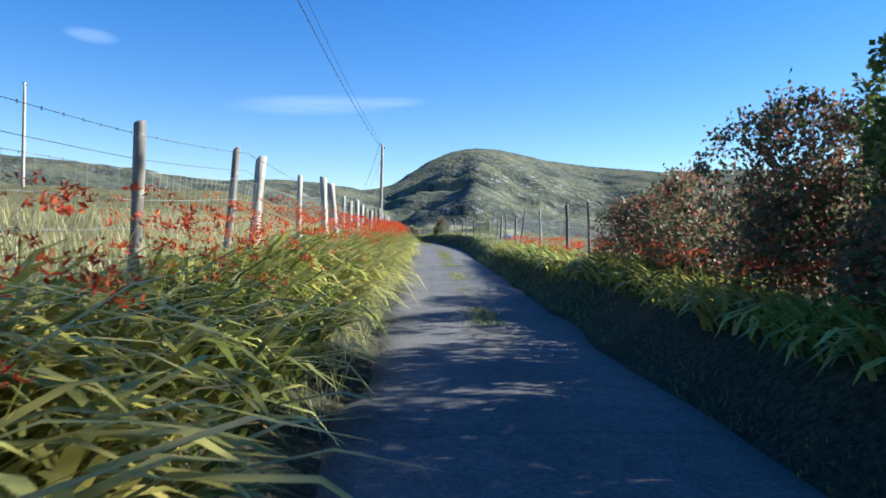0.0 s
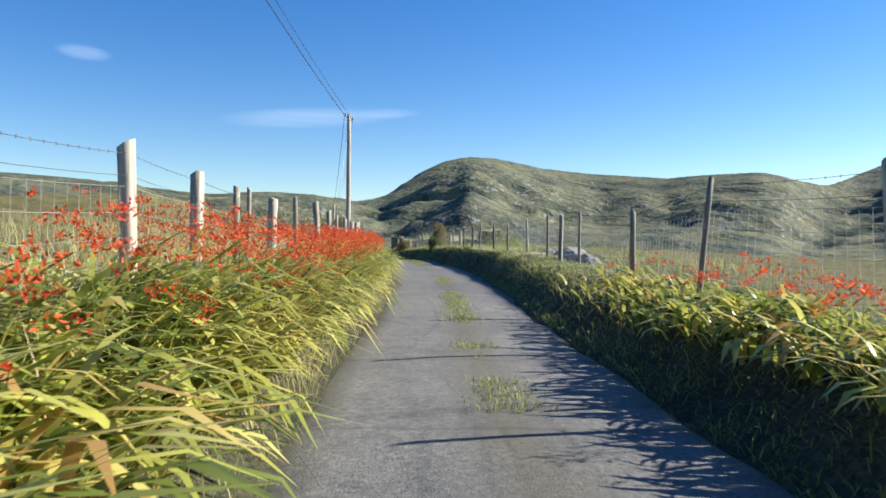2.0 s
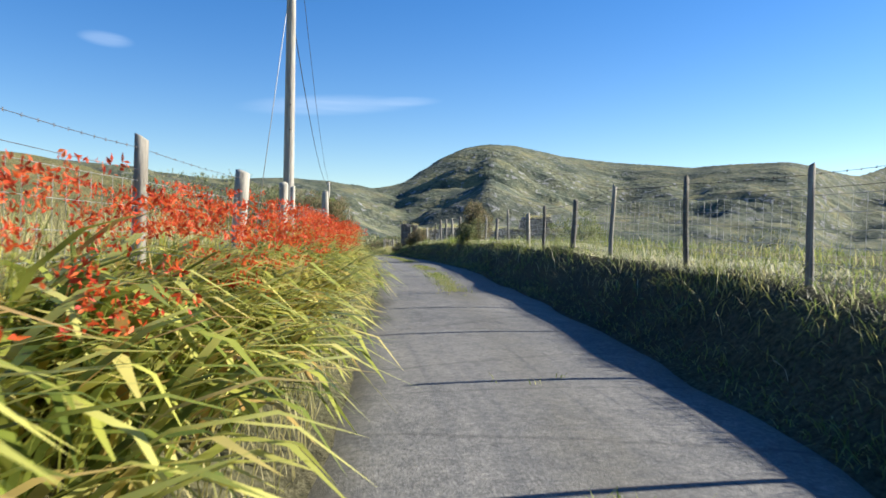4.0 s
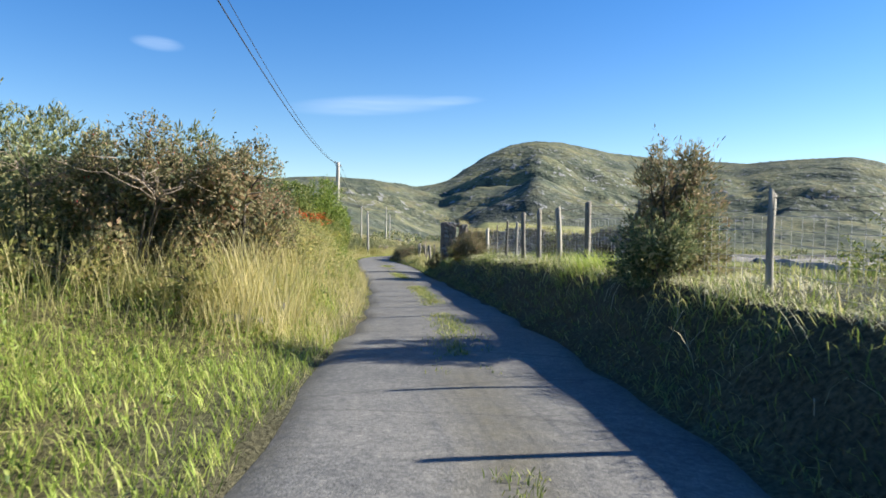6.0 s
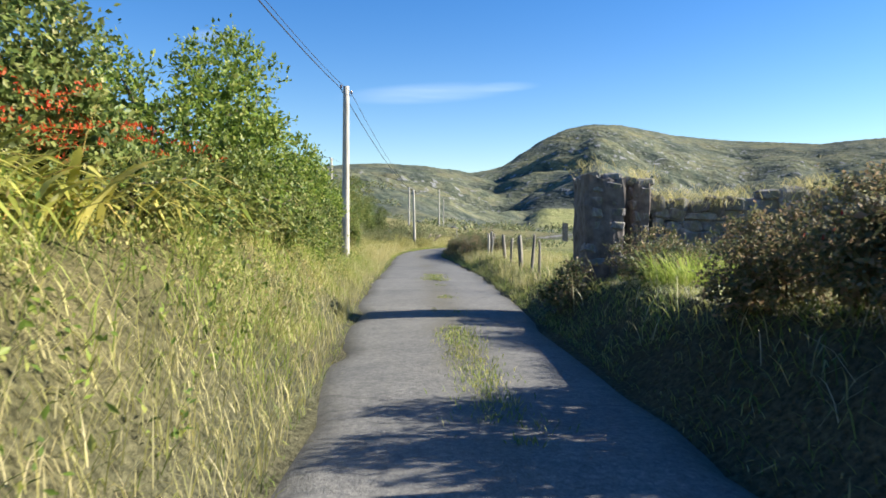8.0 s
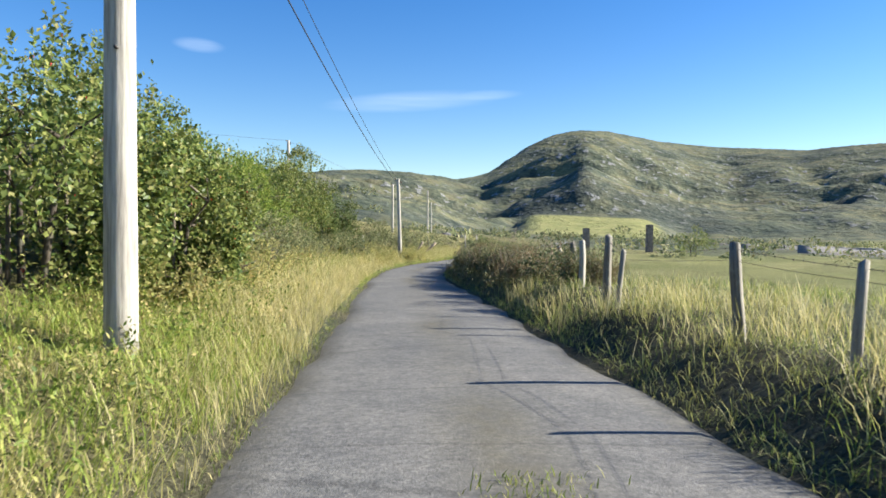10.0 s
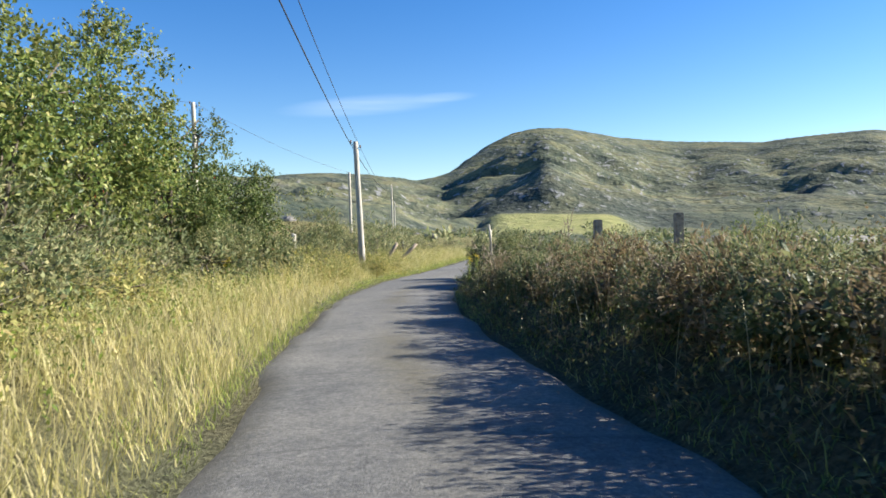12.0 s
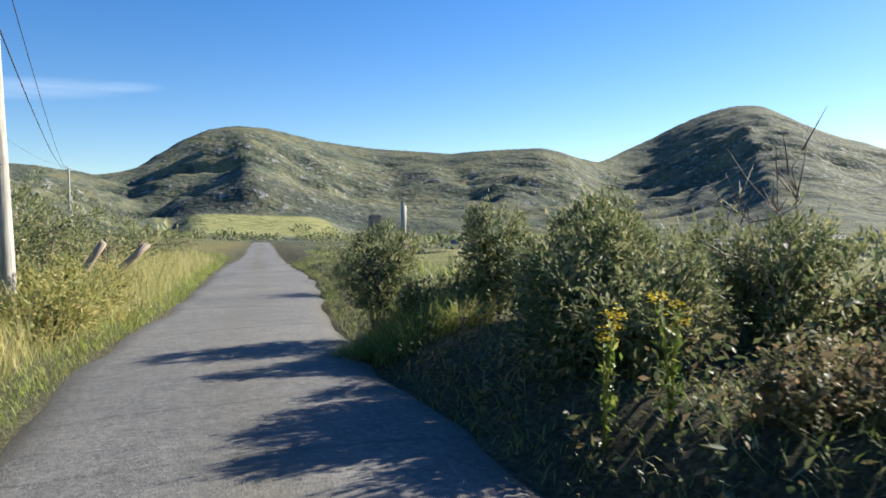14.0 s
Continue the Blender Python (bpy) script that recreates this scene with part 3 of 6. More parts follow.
GORSE = leaf_material("gorse_spine", [(0.0, (0.07, 0.105, 0.055)), (0.45, (0.175, 0.205, 0.088)), (0.8, (0.31, 0.32, 0.155)), (1.0, (0.45, 0.39, 0.22))], 0.34, 0.6, 0.45, (0.26, 0.20, 0.12), 1.2)
BRAMBLE = leaf_material("bramble_leaf", [(0.0, (0.07, 0.095, 0.045)), (0.45, (0.145, 0.17, 0.075)), (0.8, (0.22, 0.19, 0.10)), (1.0, (0.31, 0.22, 0.13))], 0.28, 0.5, 0.6, (0.24, 0.17, 0.10), 0.8)
BRACKEN = leaf_material("bracken_frond", [(0.0, (0.14, 0.17, 0.055)), (0.5, (0.34, 0.34, 0.11)), (0.85, (0.51, 0.45, 0.18)), (1.0, (0.54, 0.40, 0.19))], 0.42, 0.6, 0.5, (0.36, 0.30, 0.15), 0.9)
DARKLEAF = leaf_material("dark_shrub_leaf", [(0.0, (0.04, 0.065, 0.022)), (0.4, (0.085, 0.125, 0.035)), (0.8, (0.15, 0.185, 0.055)), (1.0, (0.26, 0.25, 0.10))], 0.32, 0.45, 0.4, (0.15, 0.14, 0.07), 0.9)
RUSTY = leaf_material("rusty_fern", [(0.0, (0.11, 0.085, 0.05)), (0.5, (0.225, 0.17, 0.095)), (0.85, (0.33, 0.24, 0.145)), (1.0, (0.42, 0.33, 0.21))], 0.35, 0.6, 0.4, (0.20, 0.18, 0.09), 1.1)
RAGWORT = leaf_material("ragwort_flower", [(0.0, (0.75, 0.50, 0.02)), (1.0, (0.85, 0.68, 0.05))], 0.3)


# ---- ground and road ----
def spaced(fine0, fine1, d, lo, hi, grow, most):
    a, s = [fine1], d
    while a[-1] < hi:
        s = min(s * grow, most)
        a.append(a[-1] + s)
    b, s = [fine0], d
    while b[-1] > lo:
        s = min(s * grow, most)
        b.append(b[-1] - s)
    return np.array(b[:0:-1] + list(np.arange(fine0, fine1, d)) + a)


def build_ground():
    xs = spaced(-12, 24, 0.35, -2400, 2600, 1.12, 7.0)
    ys = spaced(-14, 150, 0.9, -1800, 2400, 1.1, 7.0)
    xs = np.concatenate([xs[(xs < -240)][::6], xs[(xs >= -240) & (xs < 1150)], xs[xs >= 1250][::6]])
    ys = np.concatenate([ys[ys < -100][::6], ys[(ys >= -100) & (ys < 1150)], ys[ys >= 1150][::6]])
    X, Y = np.meshgrid(xs, ys)
    Z = lie(X, Y)
    nx, ny = len(xs), len(ys)
    idx = np.arange(nx * ny).reshape(ny, nx)
    quads = np.stack([idx[:-1, :-1], idx[:-1, 1:], idx[1:, 1:], idx[1:, :-1]], -1).reshape(-1, 4)
    me = mesh_of("ground", np.stack([X, Y, Z], -1), None, quads, True)
    yc = np.clip(Y, -55, 290)
    dl, dr = road_left(yc) - X, X - road_right(yc)
    r = np.hypot(X - 5, Y - 60)
    az = np.degrees(np.arctan2(X - 5, Y - 60))
    gx = np.gradient(Z, axis=1) / np.gradient(X, axis=1)
    gy = np.gradient(Z, axis=0) / np.gradient(Y, axis=0)
    steep = np.hypot(gx, gy)
    rock = np.clip((steep - 0.20) * 2.0 + np.clip(gx, 0, 0.6) * 0.9, 0, 1) * step(r, 230, 420) + 0.22 * step(fbm(X / 60, Y / 60, 4, 31), 0.5, 0.7) * step(r, 300, 500)
    # green fields below the main hill and in the valley
    pasture = step(fbm(X / 45, Y / 30, 2, 41), 0.47, 0.53) * step(r, 90, 170) * (1 - step(r, 380, 470)) * step(az, 20, 28) * 0.8
    wob = 12 * (fbm(X / 40, Y / 40, 2, 44) - 0.5)
    pasture = np.where((az > 3) & (az < 22) & (r > 260) & (r < 480), 0.2 * pasture, pasture)
    pasture = np.maximum(pasture, step(r + wob, 325, 335) * (1 - step(r + wob, 458, 466)) * step(az, 7.2, 7.8) * (1 - step(az + wob * 0.1, 16.6, 17.2)))
    pasture = np.maximum(pasture, 0.75 * step(dr, 1.5, 5) * (1 - step(dr, 60, 90)) * step(Y, 84, 90) * (1 - step(Y, 150, 190)))
    pasture = np.maximum(pasture, 0.6 * step(dl, 6, 10) * (1 - step(dl, 50, 70)) * step(Y, 128, 140) * (1 - step(Y, 200, 230)))
    dry = np.clip(step(dl, 0.1, 0.9) * (1 - step(dl, 40, 120)) * 0.75 * (1 - step(Y, 200, 300)), 0, 1)
    dry = np.maximum(dry, 0.55 * step(dr, 1.4, 4) * (1 - step(dr, 90, 190)) * (1 - step(Y, 82, 90) * step(dr, 1.4, 3) * (1 - step(dr, 55, 90))) * (1 - step(Y, 200, 300)))
    # hump band: scrub and the shade of its near face, painted as one
    heath_shade = (0.5 + 0.5 * step(fbm(X / 22, Y / 14, 3, 63), 0.42, 0.56)) * np.clip(step(r, 468, 490) * (1 - step(r, 552, 590)) * step(az, 5.5, 7.5) * (1 - step(az, 20, 24)), 0, 1) * 0.9
    heath_shade = np.maximum(heath_shade, 0.4 * step(fbm(X / 70, Y / 28, 4, 67), 0.56, 0.66) * step(r, 420, 560))
    heath_shade = np.maximum(heath_shade, 0.55 * step(fbm(X / 34, Y / 20, 4, 71), 0.42, 0.58) * step(r, 170, 260) * (1 - step(az, 2, 6)) * step(az, -60, -40))
    soil = (1 - step(np.maximum(dl, dr), 0.6, 2.6)) * 0.9 * np.where(dl > 0, 0.25, 0.6) * (1 - step(Y, 240, 280))
    for name, val in (("rock", rock), ("pasture", pasture), ("dry", dry), ("soil", soil), ("heath_shade", heath_shade), ("hill", step(r, 150, 330))):
        me.attributes.new(name, "FLOAT", "POINT").data.foreach_set("value", np.clip(val, 0, 1).astype(np.float32).ravel())
    return thing("ground", me, GROUND, "rough moorland and fields rising to rocky hills", "ground", kind="structure")


def build_road():
    ys = np.arange(-40, 262, 0.4)
    u = np.linspace(0, 1, 17)
    Lr = road_left(ys) + (vnoise(ys / 0.9, 0 * ys, 51) - 0.5) * 0.22
    Rr = road_right(ys) + (vnoise(ys / 0.9, 0 * ys, 52) - 0.5) * 0.22
    X = Lr[:, None] + (Rr - Lr)[:, None] * u[None]
    Y = np.repeat(ys[:, None], len(u), 1)
    crown = 0.035 * (1 - (2 * u - 1) ** 2)
    Z = road_level(Y) + crown[None] + (fbm(X / 1.3, Y / 1.3, 3, 61) - 0.5) * 0.025
    Z[:, 0] -= 0.05
    Z[:, -1] -= 0.05
    ny, nx = X.shape
    idx = np.arange(nx * ny).reshape(ny, nx)
    quads = np.stack([idx[:-1, :-1], idx[:-1, 1:], idx[1:, 1:], idx[1:, :-1]], -1).reshape(-1, 4)
    me = mesh_of("road", np.stack([X, Y, Z], -1), None, quads, True)
    mid = np.exp(-((u - 0.52) / 0.10) ** 2)[None] * (0.35 + 0.65 * step(fbm(Y / 4, X * 0 + 3, 3, 71), 0.45, 0.62))
    side = np.clip(1 - np.minimum(u, 1 - u)[None] / 0.10, 0, 1) * 1.3
    me.attributes.new("dirt", "FLOAT", "POINT").data.foreach_set("value", np.clip(np.maximum(mid, side + 0 * X), 0, 1.2).astype(np.float32).ravel())
    return thing("road", me, ROAD, "narrow worn single-track asphalt lane with grass along its middle", "road", kind="structure")


build_ground()
build_road()


# ---- plants that nobody could count ----
def scatter(y0, y1, d0, d1, per_m2, side, thin=None):
    """Feet at a distance d0 to d1 outside the road's left (-1) or right (+1) edge."""
    n = int((y1 - y0) * (d1 - d0) * per_m2)
    y = rng.uniform(y0, y1, n)
    d = rng.uniform(d0, d1, n)
    x = road_left(y) - d if side < 0 else road_right(y) + d
    if thin is not None:
        keep = rng.uniform(0, 1, n) < thin(x, y, d)
        x, y, d = x[keep], y[keep], d[keep]
    return np.stack([x, y, lie(x, y) - 0.02], 1), d


def grass(name, label, mat, spots, tall, wide, lean, segs=3, category="grass"):
    """One body of grass. spots: feet arrays; tall, wide: ranges in metres."""
    base = np.concatenate(spots)
    n = len(base)
    tuft = fbm(base[:, 0] / 0.6, base[:, 1] / 0.6, 2, 81)
    length = rng.uniform(*tall, n) * (0.55 + 0.9 * tuft)
    turn = rng.uniform(0, 2 * np.pi, n)
    v, t, q = blades(base, length, rng.uniform(*wide, n), turn, rng.uniform(0, lean * 0.4, n), rng.uniform(lean * 0.6, lean * 1.5, n), segs)
    return thing(name, mesh_of(name, v, t, q), mat, label, category, kind="stuff")


def montbretia(name, label, y0, y1, d0, d1, side, per_m2, sprays, tall, keep=None, bloom=lambda y: y * 0 + 1):
    """A bed of arching sword leaves with orange flower sprays standing above."""
    base, d = scatter(y0, y1, d0, d1, per_m2, side, keep)
    n = len(base)
    road_way = 0.0 if side < 0 else np.pi
    turn = road_way + rng.normal(0, 0.75, n) + np.where(rng.uniform(0, 1, n) < 0.2, np.pi, 0)
    clump = fbm(base[:, 0] / 0.8, base[:, 1] / 0.8, 2, 91)
    length = tall * rng.uniform(0.75, 1.25, n) * (0.65 + 0.6 * clump)
    lean1 = rng.uniform(1.5, 2.9, n)
    v, t, q = blades(base, length, rng.uniform(0.030, 0.068, n), turn, rng.uniform(0.05, 0.4, n), lean1, 4)
    bed = thing(name, mesh_of(name, v, t, q), MONT, label, "flower bed", kind="stuff")
    fb = scatter(y0, y1, d0 + 0.12, d1, sprays, side, keep)[0]
    m = len(fb)
    patch = fbm(fb[:, 0] / 1.6, fb[:, 1] / 1.6, 2, 95)
    fb = fb[(patch > 0.36) & (rng.uniform(0, 1, m) < bloom(fb[:, 1]))]
    m = len(fb)
    ft = road_way + rng.normal(0, 1.3, m)
    fl = tall * rng.uniform(0.62, 1.02, m)
    lean = rng.uniform(0.35, 0.9, m)
    sv, st, sq = blades(fb, fl, np.full(m, 0.006), ft, np.full(m, 0.06), lean, 3)
    tip = sv.reshape(m, -1, 3)[:, -1]
    k = 15
    dirs = np.stack([np.cos(ft), np.sin(ft), np.full(m, -0.1)], 1)
    pos = tip[:, None] - dirs[:, None] * (np.arange(k) / k * 0.17)[None, :, None] + rng.normal(0, 0.012, (m, k, 3))
    way = rng.normal(0, 0.7, (m, k, 3)) + np.array([0, 0, 0.5])
    face = rng.normal(0, 1, (m, k, 3))
    lv, lt = leaves(pos.reshape(-1, 3), way.reshape(-1, 3), face.reshape(-1, 3), rng.uniform(0.028, 0.050, m * k), rng.uniform(0.010, 0.019, m * k))
    av, at, aq = join([(sv, st, sq)])
    piece("flower_stems", mesh_of("flower_stems", av, at, aq), MONT, bed)
    piece("flower_sprays", mesh_of("flower_sprays", lv, lt), FLOWER, bed, "vivid orange-red flower sprays")
    return bed


montbretia("montbretia_bed", "dense bank of arching yellow-green montbretia with orange-red flowers", -6, 55.2, 0.34, 1.85, -1, 165, 58, 1.02,
           lambda x, y, d: (1 - step(y + d * 0.4, 53.6, 55.2)) * (0.55 + 0.45 * step(d, 0, 0.4)) * step(d - 0.45 * step(y, 47, 54), 0.1, 0.4), lambda y: 0.25 + 0.75 * step(y, 10, 28))
montbretia("montbretia_bed", "yellowing montbretia with sparse orange flowers on a verge", -6, 30, 0.50, 1.85, 1, 125, 12, 0.58,
           lambda x, y, d: 1 - step(y, 20, 30))
montbretia("montbretia_bed", "clump of montbretia with orange flowers high on a bank", 73.6, 78.2, 1.1, 2.3, -1, 75, 24, 0.9, None)

near_gap = lambda x, y, d: 0.55 + 0.45 * (fbm(x / 0.9, y / 0.9, 2, 17) > 0.45)
mixed = lambda x, y, d: step(fbm(x / 1.1, y / 1.1, 3, 27), 0.40, 0.60)
grass("dry_verge_grass", "straw-yellow dry grass along the verge", DRY,
      [scatter(60, 97, 0.0, 0.6, 300, -1, near_gap)[0], scatter(96, 124, 0.1, 0.95, 640, -1, near_gap)[0], scatter(96, 112, 0.9, 2.2, 330, -1, near_gap)[0], scatter(112, 126, 0.9, 2.3, 300, -1, near_gap)[0], scatter(124, 152, 0.3, 1.2, 260, -1, near_gap)[0], scatter(4, 53, 0.0, 0.3, 160, -1, near_gap)[0]],
      (0.16, 0.46), (0.0035, 0.007), 0.85, 2)
grass("tall_verge_grass", "tall straw-coloured grass and weeds round the pole foot", DRY, [scatter(119, 150, 0.35, 3.4, 150, -1, near_gap)[0]], (0.35, 0.72), (0.005, 0.009), 0.7, 3)
grass("verge_strip_grass", "short bright green grass strip along the tarmac edge", LUSH, [scatter(108, 152, -0.02, 0.5, 330, -1, near_gap)[0]], (0.07, 0.20), (0.004, 0.008), 1.2, 2)
grass("bank_grass", "matted straw-coloured grass lying over the high bank", DRY,
      [scatter(60, 97, 0.2, 2.2, 520, -1, mixed)[0]], (0.12, 0.30), (0.004, 0.009), 1.9, 2)
grass("bank_grass", "mixed green and yellowing grass on the roadside bank", GREEN,
      [scatter(60, 97, 0.2, 2.0, 260, -1)[0], scatter(96, 126, 0.7, 3.0, 150, -1, mixed)[0]], (0.12, 0.30), (0.004, 0.010), 1.7, 2)
grass("bank_grass", "fresh green grass in patches on the sunlit bank", LUSH, [scatter(60.5, 97, 0.15, 2.4, 420, -1, lambda x, y, d: step(fbm(x / 1.4, y / 1.4, 3, 39), 0.44, 0.58))[0]], (0.14, 0.36), (0.004, 0.010), 1.2, 2)
grass("bank_grass", "long straw-coloured grass hanging down the sunlit bank", DRY, [scatter(60.8, 70, 0.7, 2.5, 330, -1, near_gap)[0]], (0.22, 0.55), (0.004, 0.008), 1.6, 3)
grass("tall_verge_grass", "tall straw-coloured stalks and seeding grass below the gorse", DRY, [scatter(59.9, 61.6, 0.7, 7.5, 170, -1, near_gap)[0]], (0.4, 0.85), (0.004, 0.008), 0.6, 3)
grass("tall_verge_grass", "leaning clump of tall straw at the corner of the bank", DRY, [scatter(60.3, 63.2, 0.45, 1.35, 420, -1, near_gap)[0]], (0.6, 1.15), (0.004, 0.008), 0.7, 3)
grass("layby_grass", "lush bright green grass in a pull-in", LUSH, [scatter(53, 61.5, 0.0, 4.2, 420, -1)[0]], (0.08, 0.25), (0.005, 0.011), 1.1, 2)
grass("bank_grass", "long green grass hanging over the shaded bank", GREEN,
      [scatter(26, 82, 0.0, 0.85, 520, 1, lambda x, y, d: 0.35 + 0.65 * step(fbm(x * 1.2 + y / 1.1, y / 0.9 + d * 3, 3, 87), 0.42, 0.56))[0], scatter(8, 26, 0.0, 0.6, 300, 1)[0], scatter(82, 124, 0.0, 1.2, 230, 1)[0], scatter(124, 150, 0.0, 1.2, 110, 1)[0]], (0.12, 0.30), (0.004, 0.009), 1.9, 2)
grass("crest_grass", "short sunlit green grass on the bank top", GREEN,
      [scatter(24, 82, 0.8, 2.6, 140, 1)[0]], (0.06, 0.17), (0.006, 0.011), 1.2, 2)
grass("pale_crest_grass", "pale seeding grass along the bank top", PALE,
      [scatter(28, 80, 0.68, 1.75, 600, 1, lambda x, y, d: 0.25 + 0.75 * step(fbm(x / 1.2, y / 1.2, 2, 19), 0.38, 0.58))[0], scatter(84, 104, 0.8, 3.0, 70, 1)[0]], (0.08, 0.20), (0.0035, 0.007), 2.1, 2)
clumped_stalks = lambda x, y, d: step(fbm(x / 0.8, y / 0.8, 2, 49), 0.42, 0.56)
tufty = lambda x, y, d: step(fbm(x / 0.5, y / 0.5, 2, 47), 0.50, 0.62)
grass("crest_tufts", "uneven taller grass tufts along the bank edge", GREEN, [scatter(26, 73, 0.5, 1.1, 170, 1, tufty)[0]], (0.16, 0.36), (0.004, 0.009), 1.1, 2)
grass("dry_stalks", "pale dry stalks leaning out of the shaded bank", PALE, [scatter(26, 82, 0.25, 0.7, 9, 1)[0]], (0.3, 0.6), (0.004, 0.006), 1.3, 3)
grass("dry_stalks", "upright brown and straw stalks standing out of the hedge", RUSTY, [scatter(104, 120.5, 0.35, 1.7, 30, 1, clumped_stalks)[0]], (0.5, 0.9), (0.005, 0.008), 0.45, 3)
grass("dry_stalks", "pale seeding stalks standing out of the hedge", PALE, [scatter(104, 119, 0.3, 2.4, 11, 1)[0]], (0.4, 0.8), (0.004, 0.006), 0.5, 3)
grass("field_grass", "tawny rough grass in the field behind the fence", DRY,
      [scatter(-4, 56, 1.5, 4, 75, -1)[0], scatter(-4, 60, 4, 11, 10, -1)[0], scatter(122, 160, 2.2, 9, 18, -1)[0]], (0.3, 0.7), (0.007, 0.014), 0.8, 2)
grass("field_grass", "short green and straw-coloured pasture grass", GREEN,
      [scatter(84, 104, 1.5, 7, 40, 1)[0], scatter(28, 80, 2.2, 6, 18, 1)[0], scatter(126, 160, 1.2, 4, 45, 1)[0], scatter(128, 160, 0, 2.0, 80, -1)[0]], (0.15, 0.36), (0.007, 0.013), 1.0, 2)


grass("tall_verge_grass", "tall pale green and straw grass along the fence foot", DRY, [scatter(84, 103, 0.15, 2.6, 260, 1, mixed)[0]], (0.22, 0.46), (0.004, 0.008), 0.9, 2)
grass("tall_verge_grass", "tall green grass along the fence foot", GREEN, [scatter(84, 103, 0.1, 1.8, 50, 1)[0]], (0.14, 0.34), (0.005, 0.009), 1.0, 2)
grass("edge_grass", "fine short grass creeping over the lane edges", GREEN,
      [scatter(0, 150, -0.06, 0.22, 300, 1)[0], scatter(54, 150, -0.08, 0.22, 320, -1)[0]], (0.05, 0.17), (0.004, 0.008), 1.3, 2)


def tussock(x, y, wide, tall, count, mat, label):
    a, r = rng.uniform(0, 6.28, count), wide * rng.uniform(0, 1, count) ** 0.7
    px, py = x + np.cos(a) * r, y + np.sin(a) * r
    base = np.stack([px, py, lie(px, py) - 0.02], 1)
    v, t, q = blades(base, tall * rng.uniform(0.6, 1.2, count), rng.uniform(0.004, 0.009, count), a + rng.normal(0, 0.5, count), rng.uniform(0.05, 0.3, count), rng.uniform(0.8, 2.4, count), 3)
    thing("grass_tussock", mesh_of("grass_tussock", v, t, q), mat, label, "grass", "tussocks", kind="stuff")


for x, y, w, h in ((8.0, 125.7, 0.45, 0.4), (8.45, 126.1, 0.5, 0.45), (7.75, 126.1, 0.3, 0.3), (8.3, 125.3, 0.35, 0.35), (9.9, 79.6, 0.6, 0.5), (9.2, 78.9, 0.5, 0.45), (9.5, 63.2, 0.7, 0.4), (9.6, 106.5, 0.5, 0.7)):
    tussock(x, y, w, h, 900, GREEN if y > 100 else LUSH, "arching yellow-green grass tussock beside the lane" if y > 100 else "sunlit green grass tussock on the bank")


def weeds(name, label, mat, feet, size):
    """Low leafy weeds, a dozen leaves to a stem."""
    n, k = len(feet), 7
    tall = rng.uniform(0.12, 0.42, n) * (0.6 + 0.8 * fbm(feet[:, 0] / 0.7, feet[:, 1] / 0.7, 2, 83))
    up = np.linspace(0.15, 1.0, k)
    tilt = rng.normal(0, 0.3, (n, 1, 2))
    pos = np.zeros((n, k, 3))
    pos[..., :2] = feet[:, None, :2] + tilt * (up[None, :, None] * tall[:, None, None])
    pos[..., 2] = feet[:, None, 2] + up[None] * tall[:, None]
    way = rng.normal(0, 0.8, (n, k, 3)) + np.array([0, 0, 0.45])
    face = rng.normal(0, 0.5, (n, k, 3)) + np.array([0.3, 0, 0.8])
    m = n * k
    v, t = leaves(pos.reshape(-1, 3), way.reshape(-1, 3), face.reshape(-1, 3), rng.uniform(0.6, 1.4, m) * size, rng.uniform(0.3, 0.6, m) * size)
    thing(name, mesh_of(name, v, t), mat, label, "weeds", kind="stuff")


clumped = lambda x, y, d: step(fbm(x / 0.9, y / 0.9, 3, 29), 0.42, 0.58)
weeds("verge_weeds", "mixed yellow-green leafy weeds on the sunlit bank", BRACKEN, np.concatenate([scatter(61.5, 97, 0.3, 2.4, 70, -1, clumped)[0], scatter(96, 124, 0.7, 2.6, 60, -1, clumped)[0]]), 0.045)
weeds("verge_weeds", "tall seeding weeds among the straw", BRACKEN, scatter(119, 148, 0.5, 3.0, 40, -1, clumped)[0] + np.array([0, 0, 0.25]), 0.05)
weeds("verge_weeds", "rank bramble shoots and weeds below the gorse", BRAMBLE, np.concatenate([scatter(104, 119, 0.05, 0.9, 50, 1)[0], scatter(118, 125, 0.05, 1.0, 40, 1)[0]]), 0.06)
weeds("verge_weeds", "low green leafy weeds between the grasses", BRIGHT, np.concatenate([scatter(61.5, 97, 0.3, 2.4, 25, -1)[0], scatter(96, 150, 0.6, 2.6, 18, -1)[0], scatter(54, 61, 0.5, 4.0, 20, -1)[0]]), 0.05)


def crown_tufts():
    """Grass growing in broken patches along the crown of the lane."""
    y = rng.uniform(4, 92, 36000)
    u = rng.normal(0.53, 0.05, len(y))
    x = road_left(y) + (road_right(y) - road_left(y)) * u
    keep = fbm(y / 1.8, y * 0 + 2, 3, 73) + 0.3 * fbm(x / 0.3, y / 0.3, 2, 74) > 0.66
    x, y = x[keep], y[keep]
    base = np.stack([x, y, road_level(y) + 0.025], 1)
    n = len(x)
    v, t, q = blades(base, rng.uniform(0.03, 0.09, n), rng.uniform(0.004, 0.009, n), rng.uniform(0, 6.28, n), rng.uniform(0.1, 0.6, n), rng.uniform(0.6, 1.5, n), 2)
    thing("lane_crown_grass", mesh_of("lane_crown_grass", v, t, q), GREEN, "short green grass tufts along the middle of the lane", "grass", kind="stuff")


crown_tufts()


